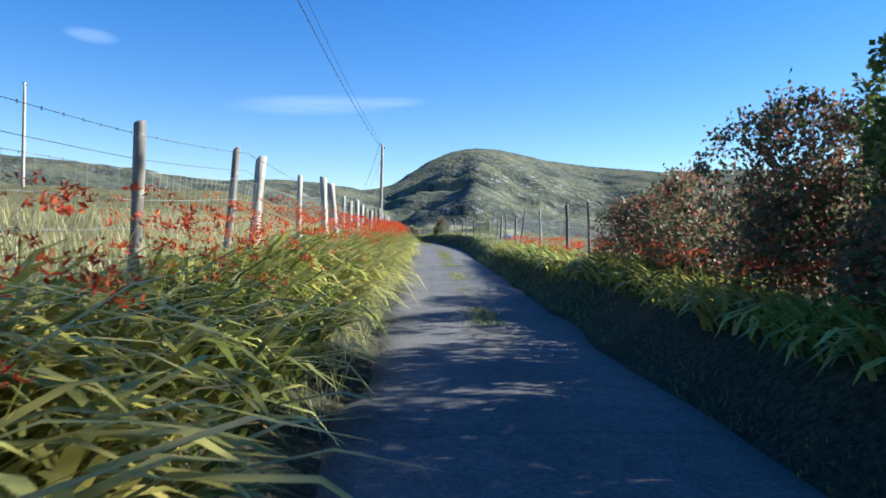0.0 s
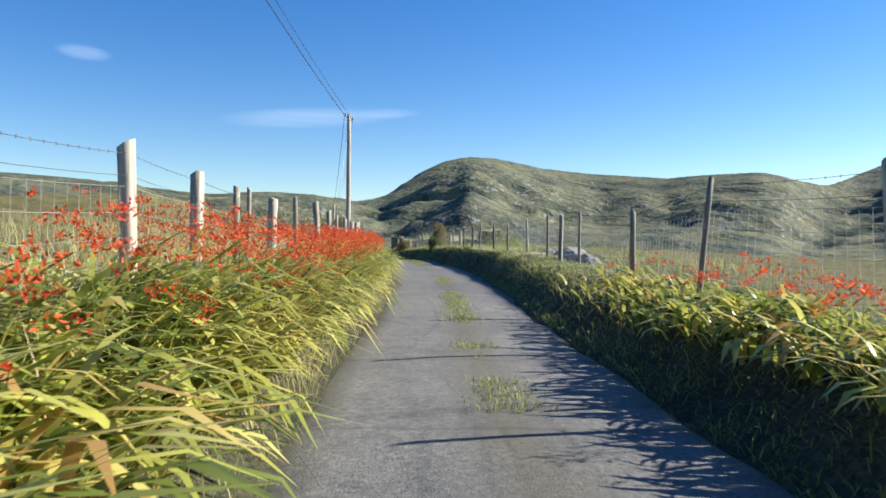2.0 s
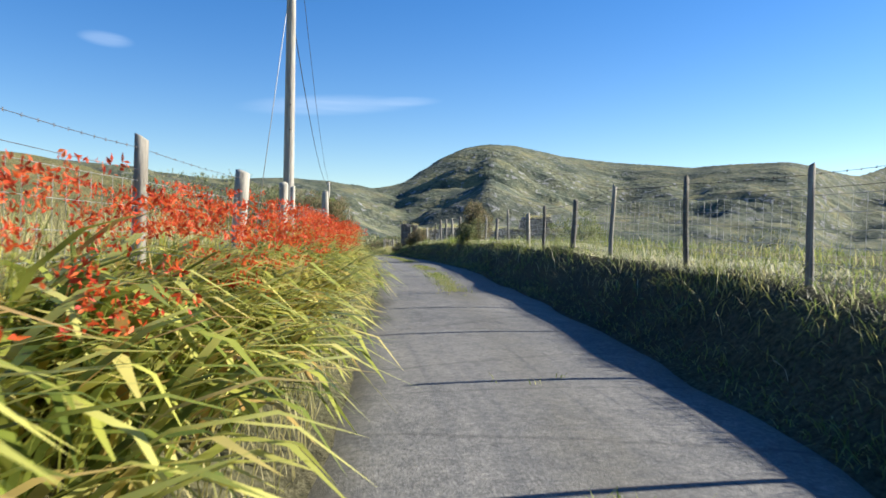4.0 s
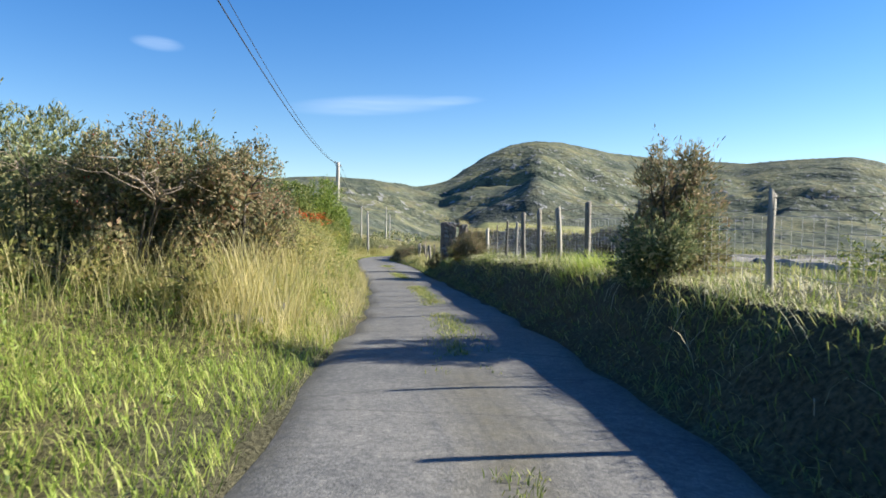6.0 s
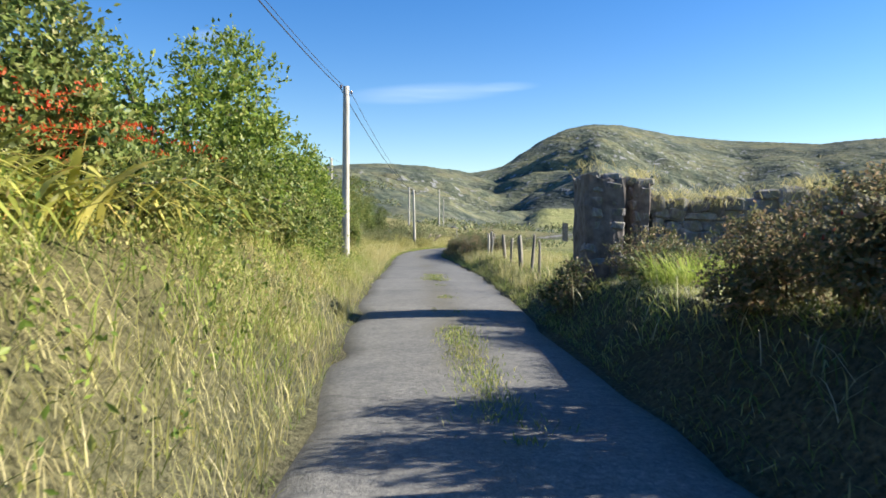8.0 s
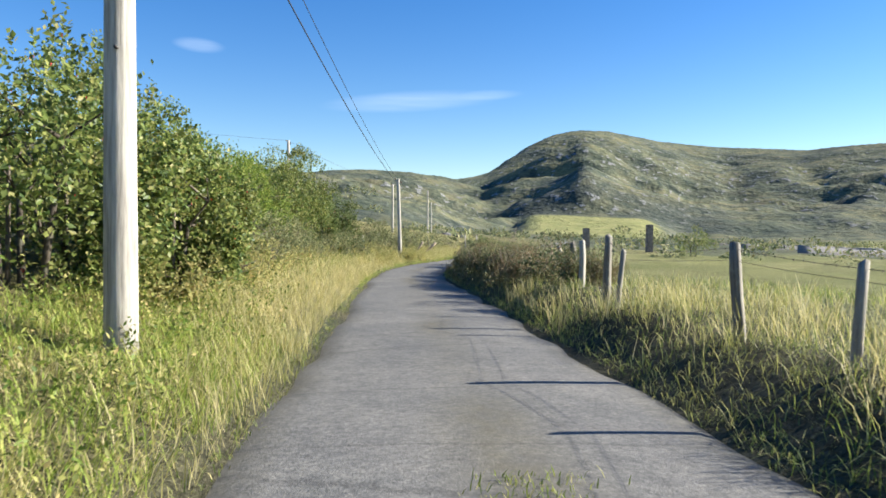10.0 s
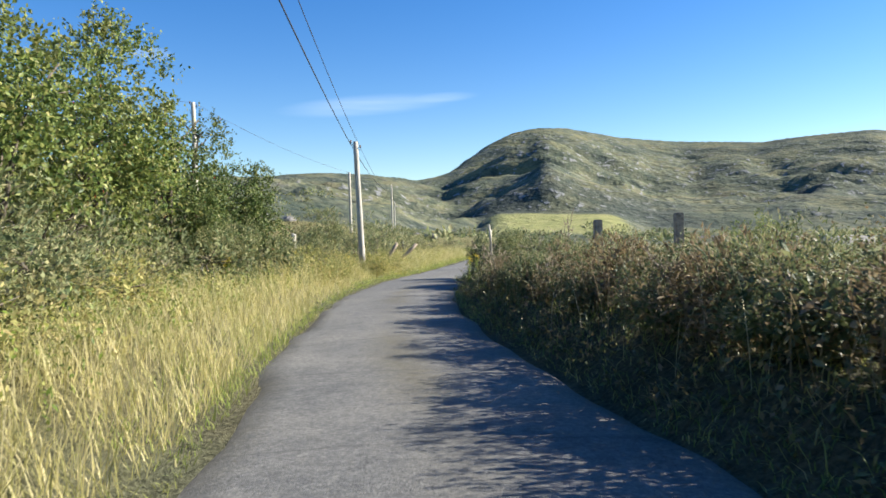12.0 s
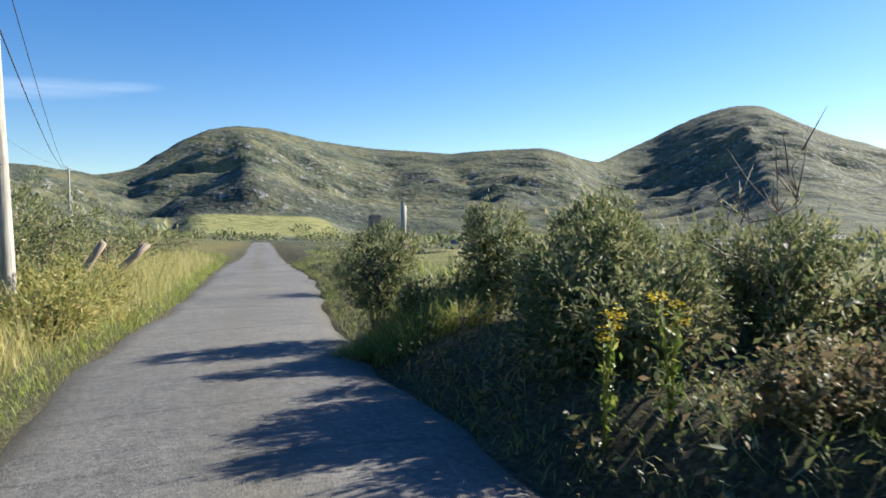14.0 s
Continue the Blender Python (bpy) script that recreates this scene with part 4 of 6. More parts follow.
# ---- shrubs ----
def shrub(name, label, x, y, rx, ry, h, count, mat, leaf=(0.05, 0.03), seed=0, bells=0, sunk=0.1, spiky=False, category="bush", group="", lumps=1.0):
    """A shrub: several bent stems with side limbs, and a ragged crown of separate leaves with gaps."""
    r = np.random.default_rng(seed + 100)
    z0 = put(x, y) - sunk
    root = new(name)
    root.location = (x, y, z0)
    tagged(root, label, category, group)
    for k in range(5):
        stems = []
        a = r.uniform(0, 6.28)
        reach = r.uniform(0.35, 0.85)
        top = np.array([np.cos(a) * rx * reach, np.sin(a) * ry * reach, h * r.uniform(0.5, 0.74)])
        foot = np.array([np.cos(a) * 0.12 * rx, np.sin(a) * 0.12 * ry, -0.1])
        bend = np.array([np.cos(a) * rx * reach * 0.35, np.sin(a) * ry * reach * 0.35, h * 0.45]) + r.normal(0, 0.06 * h, 3)
        pts = np.array([foot, bend * 0.5 + foot * 0.5, bend, (bend + top) / 2 + r.normal(0, 0.04 * h, 3), top])
        rad = 0.018 * h ** 0.6 * r.uniform(0.7, 1.3)
        stems.append(tube(pts, np.linspace(rad, rad * 0.25, 5), 5))
        for j in range(2):
            s = pts[2 + j] + 0
            e = s + np.array([r.normal(0, 0.3 * rx), r.normal(0, 0.3 * ry), r.uniform(0.05, 0.16) * h])
            stems.append(tube([s, (s + e) / 2 + r.normal(0, 0.03, 3), e], [rad * 0.5, rad * 0.35, rad * 0.12], 4))
        v, t, q = join(stems)
        piece("stem", mesh_of("stem", v, t, q), BARK, root)
    # billows over the crown, each a shell of leafy sprigs round a dense inside
    size = (rx * ry * h) ** (1 / 3)
    many = int(np.clip(12 + 11 * size, 12, 40))
    d = r.normal(0, 1, (many, 3))
    d[:, 2] = np.abs(d[:, 2]) * 1.3 - 0.75
    d /= np.linalg.norm(d, axis=1, keepdims=True)
    axes = np.sqrt(np.array([rx, ry, h * 0.55]) * size)
    lr = r.uniform(0.20, 0.42, many)
    reach = r.uniform(0.50, 0.80, many) * (1 + 0.10 * lumps * np.sin(d[:, 0] * 4 + d[:, 1] * 5 + r.uniform(0, 6.28)))
    lobe = d * np.array([rx, ry, h * 0.56]) * reach[:, None] + np.array([0, 0, h * 0.42])
    per = 9
    K = max(40, int(count * (0.29 if spiky else 0.43) * (1.0 if y < 131 else 0.7)) // per)
    pick = r.choice(many, K, p=lr ** 2 / (lr ** 2).sum())
    dl = r.normal(0, 1, (K, 3)) + d[pick] * 0.9 + np.array([0, 0, 0.25])
    dl /= np.linalg.norm(dl, axis=1, keepdims=True)
    c = lobe[pick] + dl * lr[pick, None] * r.uniform(0.72, 1.0, (K, 1)) * axes
    out = dl * 0.8 + d[pick] * 0.3 + r.normal(0, 0.35, (K, 3)) + np.array([0, 0, 0.55 if spiky else 0.4])
    out /= np.linalg.norm(out, axis=1, keepdims=True)
    long = r.uniform(0.06, 0.17, K) * (0.6 + 0.4 * size)
    stray = r.uniform(0, 1, K) < 0.05
    long[stray] *= 2.2
    along = (np.arange(per) + 0.5) / per
    leaf = (leaf[0] * (1.3 if spiky else 1.16), leaf[1] * (1.48 if spiky else 1.27))
    pos = c[:, None] + out[:, None] * (along[None, :] * long[:, None])[..., None] + r.normal(0, 0.012 + 0.25 * leaf[1], (K, per, 3))
    pos[..., 2] = np.maximum(pos[..., 2], 0.03)
    way = (out[:, None] * (1.1 if spiky else 0.55) + r.normal(0, 0.6, (K, per, 3))).reshape(-1, 3)
    face = (dl[:, None] * 0.8 + np.array([0.2, 0, 0.5]) + r.normal(0, 0.5, (K, per, 3))).reshape(-1, 3)
    n = K * per
    v, t = leaves(pos.reshape(-1, 3), way, face, r.uniform(0.7, 1.35, n) * leaf[0], r.uniform(0.75, 1.25, n) * leaf[1])
    m = max(260, n // 4)
    pick = r.integers(0, many, m)
    di = r.normal(0, 1, (m, 3))
    di /= np.linalg.norm(di, axis=1, keepdims=True)
    inner = lobe[pick] * r.uniform(0.75, 1.0, (m, 1)) + di * lr[pick, None] * r.uniform(0.1, 0.72, (m, 1)) * axes
    inner[:, 2] = np.maximum(inner[:, 2], 0.02)
    big = np.minimum(lr[pick] * size * r.uniform(0.30, 0.55, m), 0.095)
    v2, t2 = leaves(inner, di + r.normal(0, 0.6, (m, 3)), r.normal(0, 1, (m, 3)), big, big * 0.55)
    v, t, q = join([(v, t), (v2, t2)])
    piece("foliage", mesh_of("foliage", v, t), mat, root)
    if bells:
        at = c[r.integers(0, K, bells)] * np.array([1.06, 1.06, 1.03]) + r.normal(0, 0.05, (bells, 3))
        lv, lt = leaves(at, np.tile([0, 0, -1.0], (bells, 1)) + r.normal(0, 0.25, (bells, 3)), r.normal(0, 1, (bells, 3)), r.uniform(0.025, 0.045, bells), r.uniform(0.010, 0.017, bells))
        piece("blossom", mesh_of("blossom", lv, lt), FUCHSIA_BELL, root, "hanging crimson fuchsia blossom")
    return root


S = 0
def hedge(rows, **kw):
    """Shrubs in a row; each row: y, distance outside the edge, side, rx, ry, h, count."""
    global S
    for y, d, side, rx, ry, h, count in rows:
        S += 1
        x = float(verge_left(y) - d) if side < 0 else float(verge_right(y) + d)
        shrub(x=x, y=y, rx=rx, ry=ry, h=h, count=count, seed=S, **kw)


FUCH = dict(name="fuchsia_bush", label="dark fuchsia bush with crimson blossom on the verge", mat=FUCHSIA, leaf=(0.048, 0.028), bells=1500, group="fuchsia hedge")
hedge([(-11, 1.5, 1, 1.4, 2, 2.8, 2500), (-7, 1.5, 1, 1.4, 1.9, 3.0, 2500), (-3, 1.6, 1, 1.3, 1.8, 3.4, 4000), (0.5, 1.7, 1, 1.2, 1.6, 3.6, 8000), (6.2, 1.8, 1, 1.1, 1.4, 2.15, 26000),
       (8.8, 1.8, 1, 1.05, 1.5, 1.75, 24000), (11.2, 1.6, 1, 0.95, 1.4, 1.3, 12000)], **FUCH)
hedge([(4.2, 2.0, 1, 1.1, 1.2, 1.9, 34000)], **FUCH)
hedge([(4.5, 1.55, 1, 0.42, 0.5, 2.5, 16000), (3.3, 2.5, 1, 0.8, 0.8, 3.0, 18000)], name="hawthorn_tree", label="small leafy hawthorn growing out of the fuchsia hedge", mat=BROAD, leaf=(0.05, 0.036), category="tree")
# two trees outside the view, added to shade the lane and left bank
for k, (x, y, h) in enumerate(((9.3, 4.6, 9.4), (9.6, 1.0, 9.6))):
    shrub("hawthorn_tree", "tall unseen hawthorn added to cast shade over the lane", x, y, 2.1, 2.4, h, 17000, BROAD, (0.12, 0.08), 400 + k, category="tree")
GOR = dict(name="gorse_bush", label="dark olive gorse bush with browned spines", mat=GORSE, leaf=(0.066, 0.013), spiky=True, group="gorse bushes")
hedge([(62.3, 2.7, -1, 1.1, 0.9, 1.9, 22000), (62.0, 3.8, -1, 1.1, 0.9, 1.85, 18000), (66.0, 3.2, -1, 1.5, 1.7, 1.5, 9000), (62.4, 5.2, -1, 1.4, 1.1, 1.75, 17000), (63.6, 8.0, -1, 2.2, 1.8, 1.1, 9000)], **GOR)
hedge([(61.95, 1.3, -1, 0.75, 0.8, 2.1, 32000), (61.6, 2.4, -1, 0.9, 0.7, 2.0, 24000), (64.2, 2.4, -1, 1.1, 1.2, 1.35, 11000)], name="bramble_bush", label="rust-brown bramble tangled through the gorse", mat=GORSE_BROWN, leaf=(0.033, 0.018), bells=60, group="bramble tangle")
hedge([(61.0, 1.5, -1, 0.7, 0.5, 0.7, 7000), (61.0, 3.0, -1, 0.9, 0.5, 0.8, 8000), (61.2, 4.6, -1, 1.0, 0.6, 0.85, 7000), (61.3, 5.9, -1, 1.1, 0.7, 0.8, 6000), (61.8, 7.8, -1, 1.3, 0.8, 1.0, 6000)], name="bracken_clump", label="bracken and straw-coloured weeds below the gorse", mat=BRACKEN, leaf=(0.045, 0.006), group="bracken clumps", spiky=True)
hedge([(60.5, 4.6, 1, 1.1, 1.4, 1.2, 6000), (64.0, 6.5, 1, 1.2, 1.4, 1.0, 4000)], name="willow_shrub", label="sunlit willow shrub in the field behind the fence", mat=BROAD, leaf=(0.06, 0.026))
hedge([(55.4, 3.3, 1, 0.5, 0.6, 0.6, 3000), (52.5, 7.5, 1, 1.0, 1.2, 0.9, 3500)], **GOR)
hedge([(60.3, 0.86, 1, 0.45, 0.5, 1.65, 18000), (61.1, 1.2, 1, 0.42, 0.5, 1.3, 12000)], name="gorse_bush", label="browned wind-shaped gorse bush on the bank beside the fence", mat=GORSE_BROWN, leaf=(0.05, 0.010), spiky=True)
hedge([(60.2, 0.66, 1, 0.52, 0.7, 1.0, 17000)], **dict(GOR, leaf=(0.045, 0.010)))
BRO = dict(name="hedge_shrub", label="sunlit green hedge shrub on the bank", mat=BROAD, leaf=(0.055, 0.034), group="hedge shrubs", bells=60)
hedge([(66.5, 2.7, -1, 1.1, 1.4, 1.15, 14000), (69.0, 2.7, -1, 1.1, 1.4, 0.95, 14000)], **dict(FUCH, label="low fuchsia bush with crimson blossom on the bank top", bells=220))
hedge([(71.6, 2.8, -1, 1.1, 1.4, 0.85, 11000), (73.8, 3.0, -1, 1.1, 1.4, 0.95, 11000)], **BRO)
hedge([(64.6, 1.6, -1, 0.6, 0.9, 0.75, 6000), (68.4, 1.9, -1, 0.6, 0.8, 0.6, 6000), (72.6, 1.95, -1, 0.6, 0.9, 0.6, 6000)], name="bramble_bush", label="olive bramble clump on the roadside bank", mat=BRAMBLE, leaf=(0.04, 0.024), group="bank brambles")
hedge([(63.0, 0.85, -1, 0.5, 0.7, 0.75, 8000), (64.9, 1.0, -1, 0.5, 0.8, 0.5, 6000), (66.8, 1.3, -1, 0.5, 0.9, 0.5, 6000), (70.4, 1.6, -1, 0.5, 0.9, 0.5, 6000), (86.6, 1.0, -1, 0.6, 1.3, 0.8, 4000), (80.4, 1.0, -1, 0.6, 1.3, 0.9, 5000), (90.0, 1.2, -1, 0.6, 1.4, 0.8, 4000)],
      name="bracken_clump", label="sunlit yellowing bracken on the roadside bank", mat=BRACKEN, leaf=(0.032, 0.008), group="bracken clumps", spiky=True)
BRI = dict(name="willow_shrub", label="bright green willow shrub with upright shoots", mat=BRIGHT, leaf=(0.052, 0.027), group="willow shrubs")
hedge([(79.2, 1.65, -1, 1.15, 1.6, 2.35, 30000), (81.9, 1.35, -1, 0.95, 1.4, 1.9, 24000), (84.6, 1.3, -1, 0.9, 1.4, 1.5, 17000), (81.5, 3.6, -1, 1.5, 2.0, 2.0, 7000)], **BRI)
hedge([(76.9, 2.5, -1, 0.95, 1.1, 1.8, 24000), (75.2, 3.4, -1, 0.9, 1.1, 1.2, 12000)], **BRO)
hedge([(78.4, 1.05, -1, 0.65, 1.2, 1.0, 7000), (80.6, 0.95, -1, 0.65, 1.2, 1.1, 8000), (82.8, 0.95, -1, 0.65, 1.2, 1.1, 8000), (85.2, 0.95, -1, 0.6, 1.2, 0.9, 7000), (76.6, 1.2, -1, 0.6, 1.0, 0.8, 5000)], name="hedge_shrub", label="sunlit green leafy shrub hanging down the bank", mat=BROAD, leaf=(0.04, 0.022), group="hedge shrubs")
hedge([(97.2, 1.65, -1, 0.75, 1.0, 2.35, 25000), (98.9, 1.75, -1, 0.7, 0.9, 1.95, 19000)], **BRO)
hedge([(88.5, 2.2, -1, 1.1, 1.6, 1.5, 6000), (92.0, 2.5, -1, 1.1, 1.7, 1.9, 8000), (95.4, 2.5, -1, 1.2, 1.8, 3.0, 17000)], **BRO)
hedge([(97.9, 3.2, -1, 1.5, 1.7, 2.9, 19000), (100.5, 3.6, -1, 1.4, 1.7, 2.9, 20000), (101.0, 6.5, -1, 1.8, 2.0, 3.0, 7000)], **BRO)
hedge([(103.5, 3.4, -1, 1.3, 1.6, 2.8, 21000), (106.5, 3.3, -1, 1.3, 1.7, 2.7, 22000), (109.5, 3.3, -1, 1.3, 1.7, 2.8, 22000), (108.0, 6.5, -1, 1.7, 2.2, 3.0, 6000), (112.5, 5.8, -1, 1.6, 2.0, 2.9, 6000)], **BRI)
hedge([(98.6, 2.8, -1, 0.9, 1.3, 1.3, 7000), (101.6, 2.7, -1, 0.9, 1.3, 1.4, 8000), (104.4, 2.2, -1, 0.9, 1.3, 1.4, 7000), (107.2, 2.3, -1, 0.9, 1.4, 1.4, 7000), (110.0, 2.3, -1, 0.9, 1.3, 1.4, 7000), (112.8, 2.5, -1, 0.9, 1.3, 1.4, 7000),
       (115.6, 2.5, -1, 0.9, 1.3, 1.3, 6000), (118.0, 2.0, -1, 0.8, 1.2, 1.2, 6000)], **GOR)
hedge([(112.6, 3.1, -1, 1.3, 1.8, 3.5, 23000), (115.4, 2.8, -1, 1.3, 1.5, 3.85, 34000)], **BRO)
hedge([(118.0, 2.7, -1, 1.15, 1.3, 3.8, 36000), (120.5, 2.05, -1, 1.0, 1.15, 3.2, 44000), (117.5, 5.8, -1, 1.6, 2.0, 3.4, 7000)], **dict(BRO, mat=DARKLEAF, leaf=(0.045, 0.028), label="dense dark green hedge tree on the bank"))
hedge([(97.0, 1.5, -1, 0.6, 1.2, 0.75, 5000), (99.6, 1.6, -1, 0.6, 1.2, 0.7, 5000), (102.4, 1.5, -1, 0.6, 1.2, 0.7, 5000), (105.6, 1.5, -1, 0.55, 1.2, 0.6, 4000), (108.8, 1.5, -1, 0.55, 1.2, 0.6, 4000), (112.0, 1.5, -1, 0.55, 1.2, 0.6, 4000)],
      name="bracken_clump", label="low yellowing weeds and bracken above the dry verge", mat=BRACKEN, leaf=(0.04, 0.012), group="bracken clumps")
hedge([(104.0, 1.9, -1, 0.6, 1.2, 0.8, 6000), (107.2, 1.75, -1, 0.6, 1.2, 0.9, 6000), (110.6, 1.75, -1, 0.6, 1.2, 0.9, 6000), (114.0, 1.75, -1, 0.6, 1.2, 0.9, 6000), (116.8, 1.5, -1, 0.65, 1.0, 1.2, 9000), (118.6, 1.35, -1, 0.6, 0.8, 1.3, 10000), (120.0, 0.95, -1, 0.5, 0.7, 1.0, 9000)], **dict(GOR, leaf=(0.045, 0.010)))
# further on, low gorse beside the lane
hedge([(126.0, 1.95, -1, 0.8, 0.9, 1.45, 14000), (128.2, 2.2, -1, 0.8, 0.9, 2.2, 18000), (131.2, 2.0, -1, 0.9, 1.1, 1.9, 16000), (134.6, 2.3, -1, 0.9, 1.1, 2.3, 14000), (139.0, 2.0, -1, 1.1, 1.4, 1.8, 11000), (142.0, 3.4, -1, 1.0, 1.0, 2.2, 8000), (144.0, 2.0, -1, 1.1, 1.7, 1.3, 6000),
       (148.0, 2.4, -1, 1.2, 2.0, 1.1, 4000), (153.0, 2.4, -1, 1.2, 2.0, 1.1, 4000), (159.0, 2.6, -1, 1.3, 2.2, 1.2, 4000), (130.0, 6.5, -1, 1.3, 1.6, 1.1, 3000), (137.0, 7.5, -1, 1.4, 1.8, 1.2, 3000)], **GOR)
hedge([(127.2, 2.6, -1, 1.0, 1.2, 1.35, 11000), (129.0, 3.2, -1, 1.1, 1.3, 1.6, 12000), (133.2, 4.2, -1, 1.2, 1.4, 1.7, 9000), (137.2, 3.6, -1, 1.1, 1.4, 1.7, 8000), (124.2, 4.4, -1, 1.1, 1.2, 1.2, 8000)], name="gorse_bush", label="brown-tinged gorse bush in the field edge", mat=GORSE_BROWN, leaf=(0.06, 0.012), spiky=True, group="gorse bushes")
hedge([(121.9, 1.3, -1, 0.6, 0.9, 0.8, 7000), (122.75, 0.72, -1, 0.5, 0.6, 1.0, 7000), (128.3, 0.45, -1, 0.4, 0.6, 0.75, 6000), (129.3, 0.62, -1, 0.4, 0.5, 0.8, 6000), (130.6, 0.5, -1, 0.4, 0.7, 0.7, 5000), (124.2, 0.62, -1, 0.45, 0.7, 0.7, 5000), (122.9, 1.6, -1, 0.7, 0.9, 1.0, 8000), (125.0, 1.6, -1, 0.7, 1.0, 0.95, 8000), (127.4, 1.5, -1, 0.7, 1.1, 0.9, 7000), (129.8, 1.3, -1, 0.6, 1.1, 0.6, 4000)], name="bracken_clump", label="golden bracken and tall weeds beside the lane", mat=BRACKEN, leaf=(0.05, 0.014), group="bracken clumps", spiky=True)
# right of the lane beyond the old wall
BRA = dict(name="bramble_bush", label="low tangled bramble and bracken hedge bush in autumn tones", mat=BRAMBLE, leaf=(0.027, 0.015), group="bramble hedge", lumps=1.7)
hedge([(75.3, 0.8, 1, 0.5, 0.6, 0.95, 16000), (76.2, 0.7, 1, 0.45, 0.6, 0.75, 11000), (74.6, 0.9, 1, 0.4, 0.5, 0.6, 9000)], name="fuchsia_bush", label="brown straggling bramble and fuchsia on the bank crest", mat=GORSE_BROWN, leaf=(0.028, 0.016), bells=14)
hedge([(80.6, 1.45, 1, 0.7, 0.4, 0.8, 7000), (80.8, 2.6, 1, 0.8, 0.4, 0.7, 6000)], name="bramble_bush", label="pale brown bramble tangle against the ruined wall", mat=GORSE_BROWN, leaf=(0.04, 0.016))
hedge([(79.6, 1.1, 1, 0.6, 0.6, 0.55, 5000), (80.0, 2.0, 1, 0.7, 0.6, 0.6, 5000), (79.2, 2.8, 1, 0.7, 0.7, 0.5, 4000)], **BRA)
hedge([(101.6, 1.15, 1, 0.7, 1.1, 0.68, 14000), (103.6, 1.15, 1, 0.8, 1.3, 0.94, 14000), (105.6, 1.0, 1, 0.75, 1.4, 0.56, 14000), (108.0, 0.95, 1, 0.75, 1.4, 0.91, 14000), (110.4, 0.95, 1, 0.75, 1.4, 0.68, 19000), (112.8, 0.95, 1, 0.75, 1.4, 0.74, 19000),
       (115.2, 0.95, 1, 0.75, 1.4, 0.68, 19000), (117.6, 0.95, 1, 0.75, 1.4, 0.58, 19000), (119.8, 1.0, 1, 0.75, 1.2, 0.55, 19000), (106.5, 2.6, 1, 1.0, 1.8, 0.8, 4000), (110.5, 2.7, 1, 1.0, 1.9, 0.9, 4000), (114.5, 2.8, 1, 1.1, 1.9, 0.9, 4000)], **BRA)
hedge([(122.9, 0.75, 1, 0.5, 0.6, 1.1, 24000), (123.7, 1.05, 1, 0.5, 0.6, 1.22, 24000), (124.5, 1.55, 1, 0.55, 0.6, 1.2, 24000), (125.9, 1.2, 1, 0.45, 0.55, 1.4, 20000), (123.0, 2.2, 1, 0.7, 0.7, 0.95, 18000)], **dict(GOR, leaf=(0.042, 0.011)))
hedge([(126.9, 0.08, 1, 0.36, 0.42, 1.5, 18000)], **dict(GOR, label="upright pillar of clipped gorse at the lane edge", leaf=(0.042, 0.011)))
hedge([(126.0, 0.55, 1, 0.42, 0.45, 0.55, 8000)], **dict(GOR, label="low rounded gorse heap grown through with grass", leaf=(0.045, 0.012)))
hedge([(105.2, 0.85, 1, 0.55, 0.8, 0.75, 8000), (107.4, 0.9, 1, 0.5, 0.8, 0.8, 8000), (109.6, 0.85, 1, 0.55, 0.8, 0.78, 9000), (111.9, 0.9, 1, 0.5, 0.8, 0.8, 9000), (114.2, 0.85, 1, 0.5, 0.8, 0.75, 9000), (117.0, 0.8, 1, 0.5, 0.8, 0.62, 9000)], **dict(BRA, mat=RUSTY, leaf=(0.05, 0.011), spiky=True, label="rusty brown bracken standing in the bramble hedge"))
hedge([(121.2, 0.9, 1, 0.5, 0.6, 0.35, 9000), (120.9, 2.0, 1, 0.65, 0.7, 0.42, 10000), (121.9, 3.0, 1, 0.8, 0.8, 0.55, 10000), (119.6, 2.4, 1, 0.7, 0.9, 0.42, 8000)], **dict(BRA, mat=GORSE_BROWN, leaf=(0.034, 0.016), label="pale brown bramble and dead bracken at the hedge foot"))
hedge([(115.2, 0.66, 1, 0.5, 0.8, 0.78, 19000), (108.6, 0.75, 1, 0.55, 0.8, 0.9, 12000)], **dict(GOR, leaf=(0.034, 0.008)))
hedge([(118.5, 2.5, 1, 1.0, 1.5, 0.6, 6000), (121.8, 2.6, 1, 1.1, 1.5, 0.75, 7000), (124.6, 2.6, 1, 1.1, 1.4, 0.95, 9000), (128.0, 4.4, 1, 1.3, 1.4, 0.9, 6000)], **GOR)
hedge([(145.6, 14.1, 1, 1.5, 1.5, 2.6, 9000)], name="hawthorn_tree", label="wind-bent dark hawthorn alone in the field", mat=BROAD, leaf=(0.07, 0.04), category="tree")
hedge([(133.5, 0.7, 1, 0.55, 0.9, 0.9, 8000), (131.0, 4.4, 1, 1.3, 1.5, 1.0, 5000), (137.5, 1.6, 1, 1.0, 1.5, 0.9, 4000), (143, 1.5, 1, 1.1, 1.8, 0.9, 4000), (149, 1.6, 1, 1.2, 2.0, 1.0, 4000), (134, 4.6, 1, 1.6, 1.8, 0.9, 4000)], **GOR)


